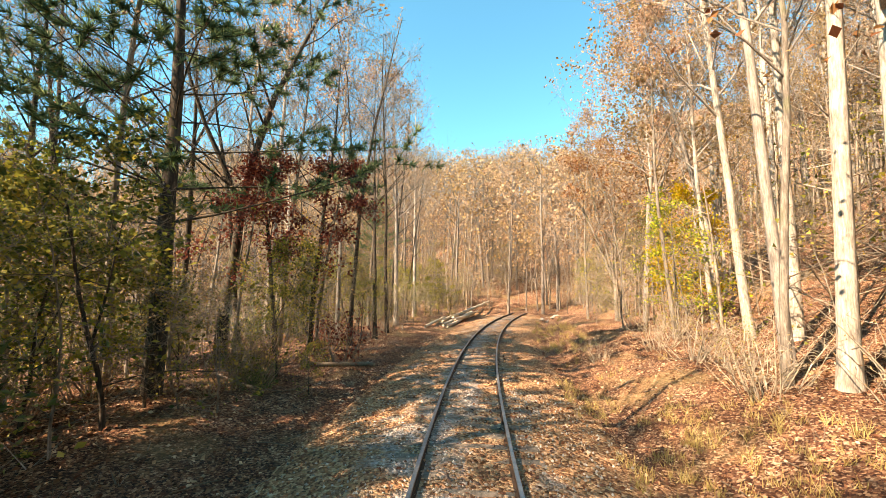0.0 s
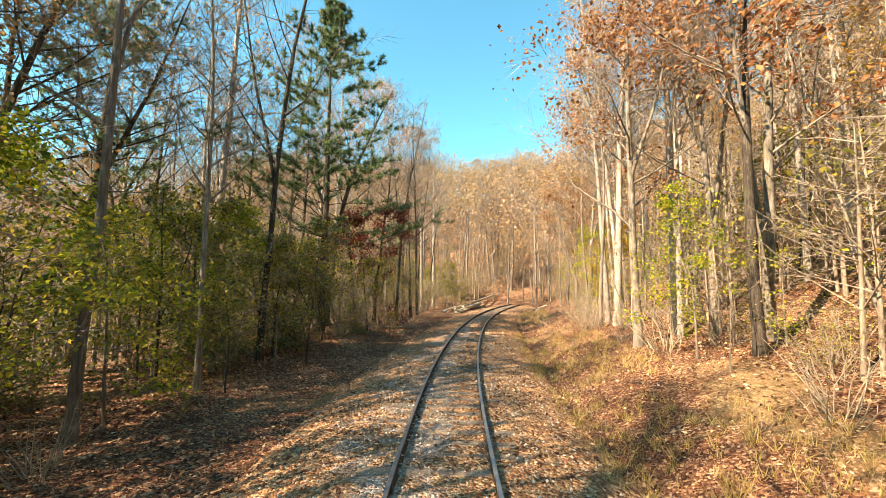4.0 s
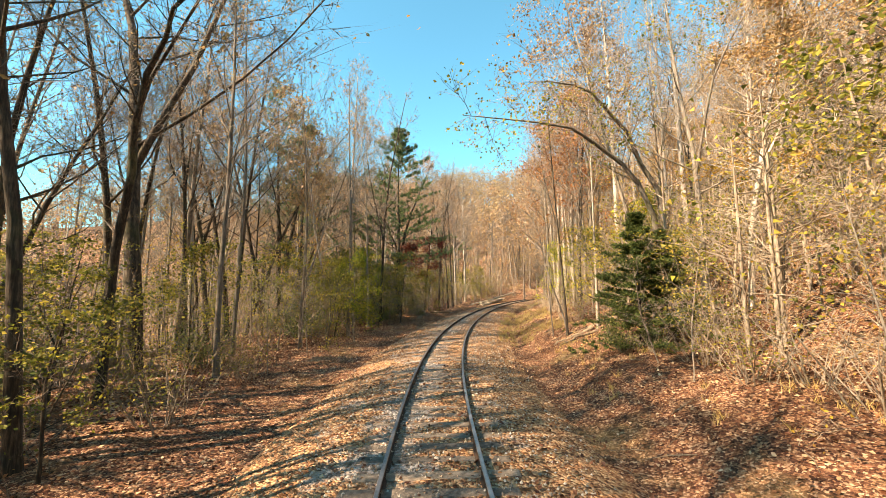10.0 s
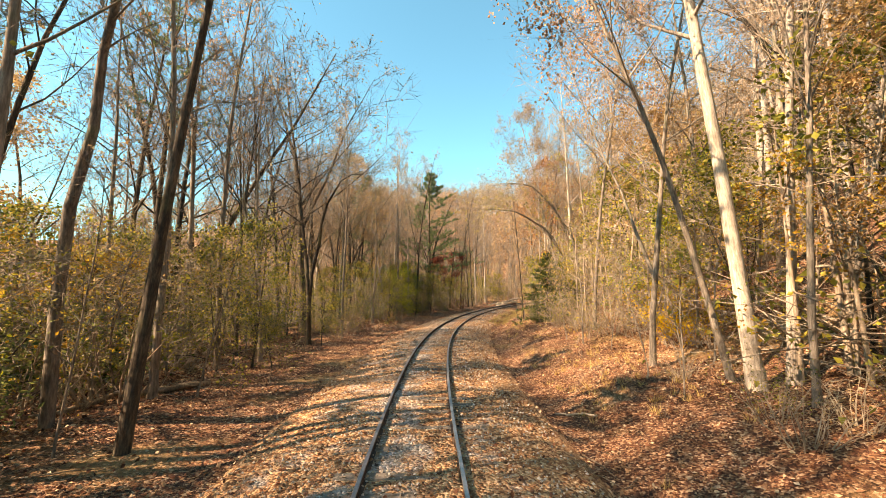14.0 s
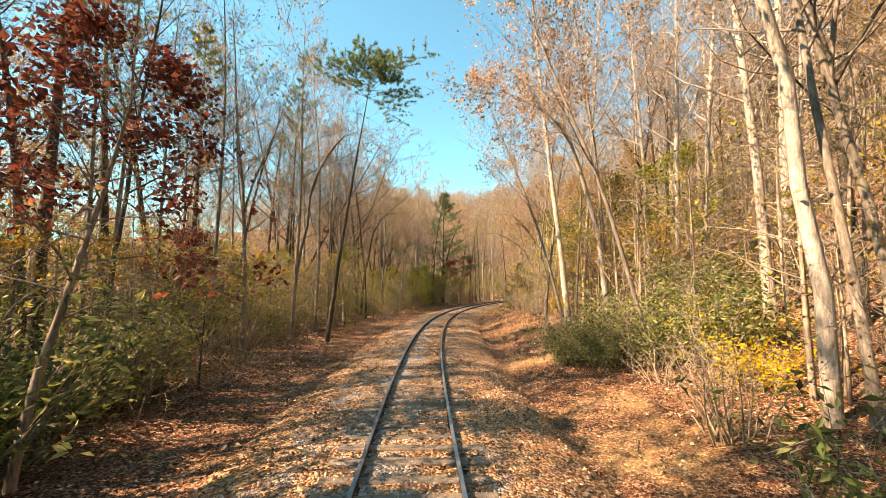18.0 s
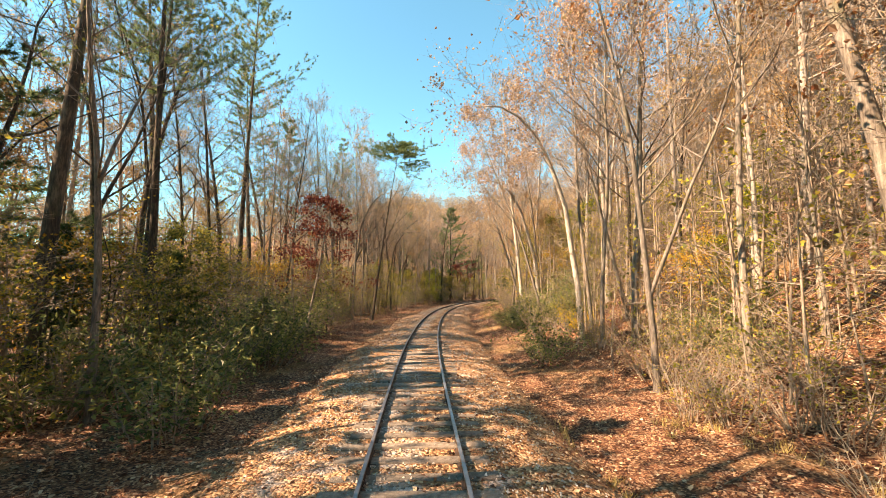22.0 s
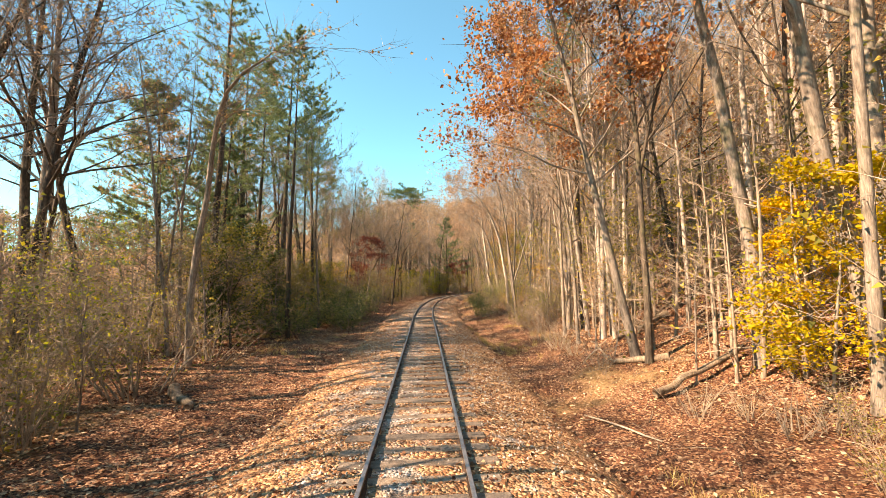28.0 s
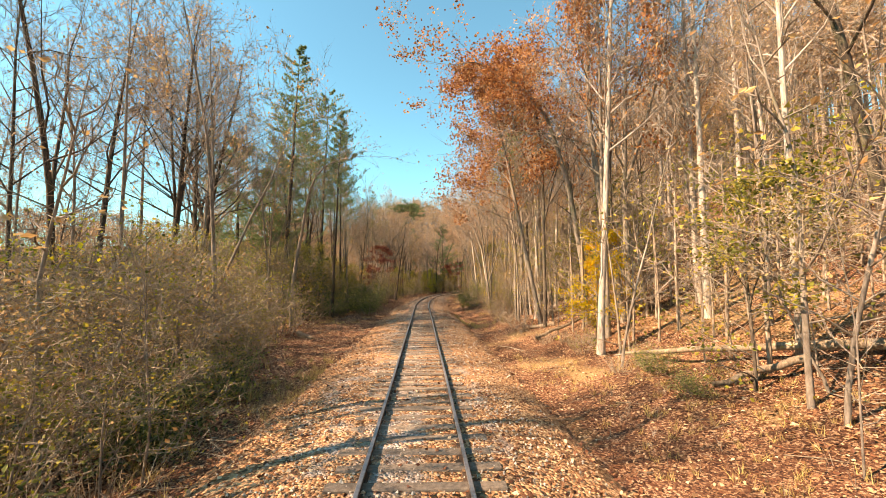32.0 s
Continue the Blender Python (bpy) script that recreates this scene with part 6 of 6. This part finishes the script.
wood_piece("fallen_branch", (on_ground(-32.8, -9.2, 0.12), on_ground(-29.8, -7.2, 0.1)), 0.05, 0.09, DEADWOOD, "grey dead limb on the leaf litter", "branch", 7, seed=633, bend=0.09)
wood_piece("fallen_log", (on_ground(-31.4, -8.2, 0.1), on_ground(-29.6, -6.9, 0.08)), 0.09, 0.07, DEADWOOD, "grey dead log on the leaf litter", "log", seed=634)
wood_piece("fallen_log", (on_ground(17.4, -6.6, 0.1), on_ground(18.6, -4.3, 0.1)), 0.1, 0.08, DEADWOOD, "dark log at the edge of the wood", "log", seed=635)
wood_piece("fallen_tree", (on_ground(-17.5, -15.5, 0.2), on_ground(-8.5, -13.0, 0.2)), 0.22, 0.16, DEADWOOD, "long fallen trunk under the trees", "fallen tree", seed=636)
wood_piece("leaning_dead_tree", (on_ground(-84.5, -9.0, 0.5), on_ground(-90.5, -15.0, 6.5)), 0.14, 0.06, BARK_DARK, "dead dark trunk leaning across the wood", "fallen tree", seed=637, bend=0.05)
wood_piece("fallen_tree", (on_ground(-70.4, 11.9, 0.2), on_ground(-71.8, 8.6, 0.15)), 0.14, 0.08, DEADWOOD, "fallen limb lying down the slope", "fallen tree", seed=638)
wood_piece("fallen_tree", (on_ground(-62.0, 14.0, 0.2), on_ground(-66.5, 9.8, 0.15)), 0.12, 0.07, DEADWOOD, "fallen limb lying down the slope", "fallen tree", seed=639)

# ---- dry grass, weeds, twigs on the ground ----
def tufts(seed, count, s0, s1, n0, n1, blades, height, mat, name, label):
    rng = np.random.default_rng(seed)
    s, n, x, y = scatter(rng, count, s0, s1, n0, n1)
    keep = waves(x * 1.7 + 3, y * 1.4) > -0.25
    x, y, n = x[keep], y[keep], n[keep]
    z = top_z(x, y, n)
    at = np.repeat(np.stack([x, y, z - 0.02], 1), blades, 0)
    at[:, :2] += rng.normal(size=(len(at), 2)) * 0.05
    way = rng.normal(size=(len(at), 3)) * np.array([0.45, 0.45, 0.1]) + np.array([0, 0, 1.0])
    way /= np.linalg.norm(way, axis=1)[:, None]
    g = Geo()
    g.blades(at, way, height * rng.uniform(0.4, 1.2, len(at)), 0.015, rng)
    tagged(new(name, g.mesh(name, mat, False)), label, "grass", kind="stuff")


tufts(700, 800, -6, 17, 2.6, 6.4, 14, 0.3, L_STRAW, "dry_grass", "dry straw-coloured grass on the sunny verge")
tufts(701, 500, -72, -60, 3.2, 7.5, 12, 0.28, L_STRAW, "dry_grass", "dry straw-coloured grass on the sunny verge")
tufts(702, 300, -72, -64, -10.5, -4.6, 12, 0.28, L_STRAW, "dry_grass", "dry straw-coloured grass among the leaves")
tufts(703, 420, -100, -82, 4.2, 10, 12, 0.26, L_STRAW, "dry_grass", "dry yellowing grass below the bank")
tufts(704, 260, -40, -8, 4.2, 7.5, 16, 0.28, L_STRAW, "dry_grass", "thin dry grass on the bank")
tufts(705, 200, 20, 42, 2.8, 5.5, 18, 0.5, L_STRAW, "dry_grass", "thin dry grass on the bank")
tufts(706, 450, -103, 25, 4.6, 9.5, 5, 0.6, TWIG_WARM, "weed_stalks", "thin brown weed stalks beside the track")
tufts(707, 500, -103, 25, -9.5, -5.2, 5, 0.6, TWIG_WARM, "weed_stalks", "thin brown weed stalks at the edge of the wood")
tufts(708, 260, -103, -84, -7.5, -3.4, 18, 0.5, L_STRAW, "dry_grass", "dry yellowing grass down the embankment")

rng = np.random.default_rng(720)
geo = Geo()
s, n, x, y = scatter(rng, 1400, -104, 26, -12, 11)
keep = abs(n) > 2.2
for px, py in zip(x[keep], y[keep]):
    a, ln = rng.uniform(0, 6.28), rng.uniform(0.25, 1.1)
    qx, qy = px + math.cos(a) * ln, py + math.sin(a) * ln
    z0, z1 = ground_z([px, qx], [py, qy])
    geo.tube(np.array([(px, py, z0 + 0.015), ((px + qx) / 2 + 0.04, (py + qy) / 2, (z0 + z1) / 2 + 0.05), (qx, qy, z1 + 0.02)]), [0.012, 0.01, 0.004], 4)
tagged(new("fallen_twigs", geo.mesh("fallen_twigs", DEADWOOD)), "grey fallen twigs strewn over the leaf litter", "twigs", kind="stuff")

# ---- fittings of the track ----
s = -103.0
bar = Geo()
bar.add([(x, y, z) for z in (-0.13, -0.045) for x, y in ((-0.012, -0.3), (0.012, -0.3), (0.012, 0.3), (-0.012, 0.3))], [(4, 5, 6, 7), (0, 1, 5, 4), (1, 2, 6, 5), (2, 3, 7, 6), (3, 0, 4, 7)])
BAR = bar.mesh("joint_bar", RUST_STEEL, False)
while s < -40:
    for side in (-0.7525, 0.7525):
        x, y, h = track(s, side)
        p = part("tie_plate", PLATE, railway)
        p.matrix_basis = Matrix.Translation((x, y, -0.16)) @ Matrix.Rotation(h, 4, "Z")
    s += 1.1
for k, s in enumerate(np.arange(-99, 24, 11.9)):
    for side in (-0.7525, 0.7525):
        x, y, h = track(s + (3.4 if side > 0 else 0), side - 0.034 * np.sign(side))
        p = part("joint_bar", BAR, railway, "rusty bolted joint bar")
        p.matrix_basis = Matrix.Translation((x, y, 0.0)) @ Matrix.Rotation(h, 4, "Z")
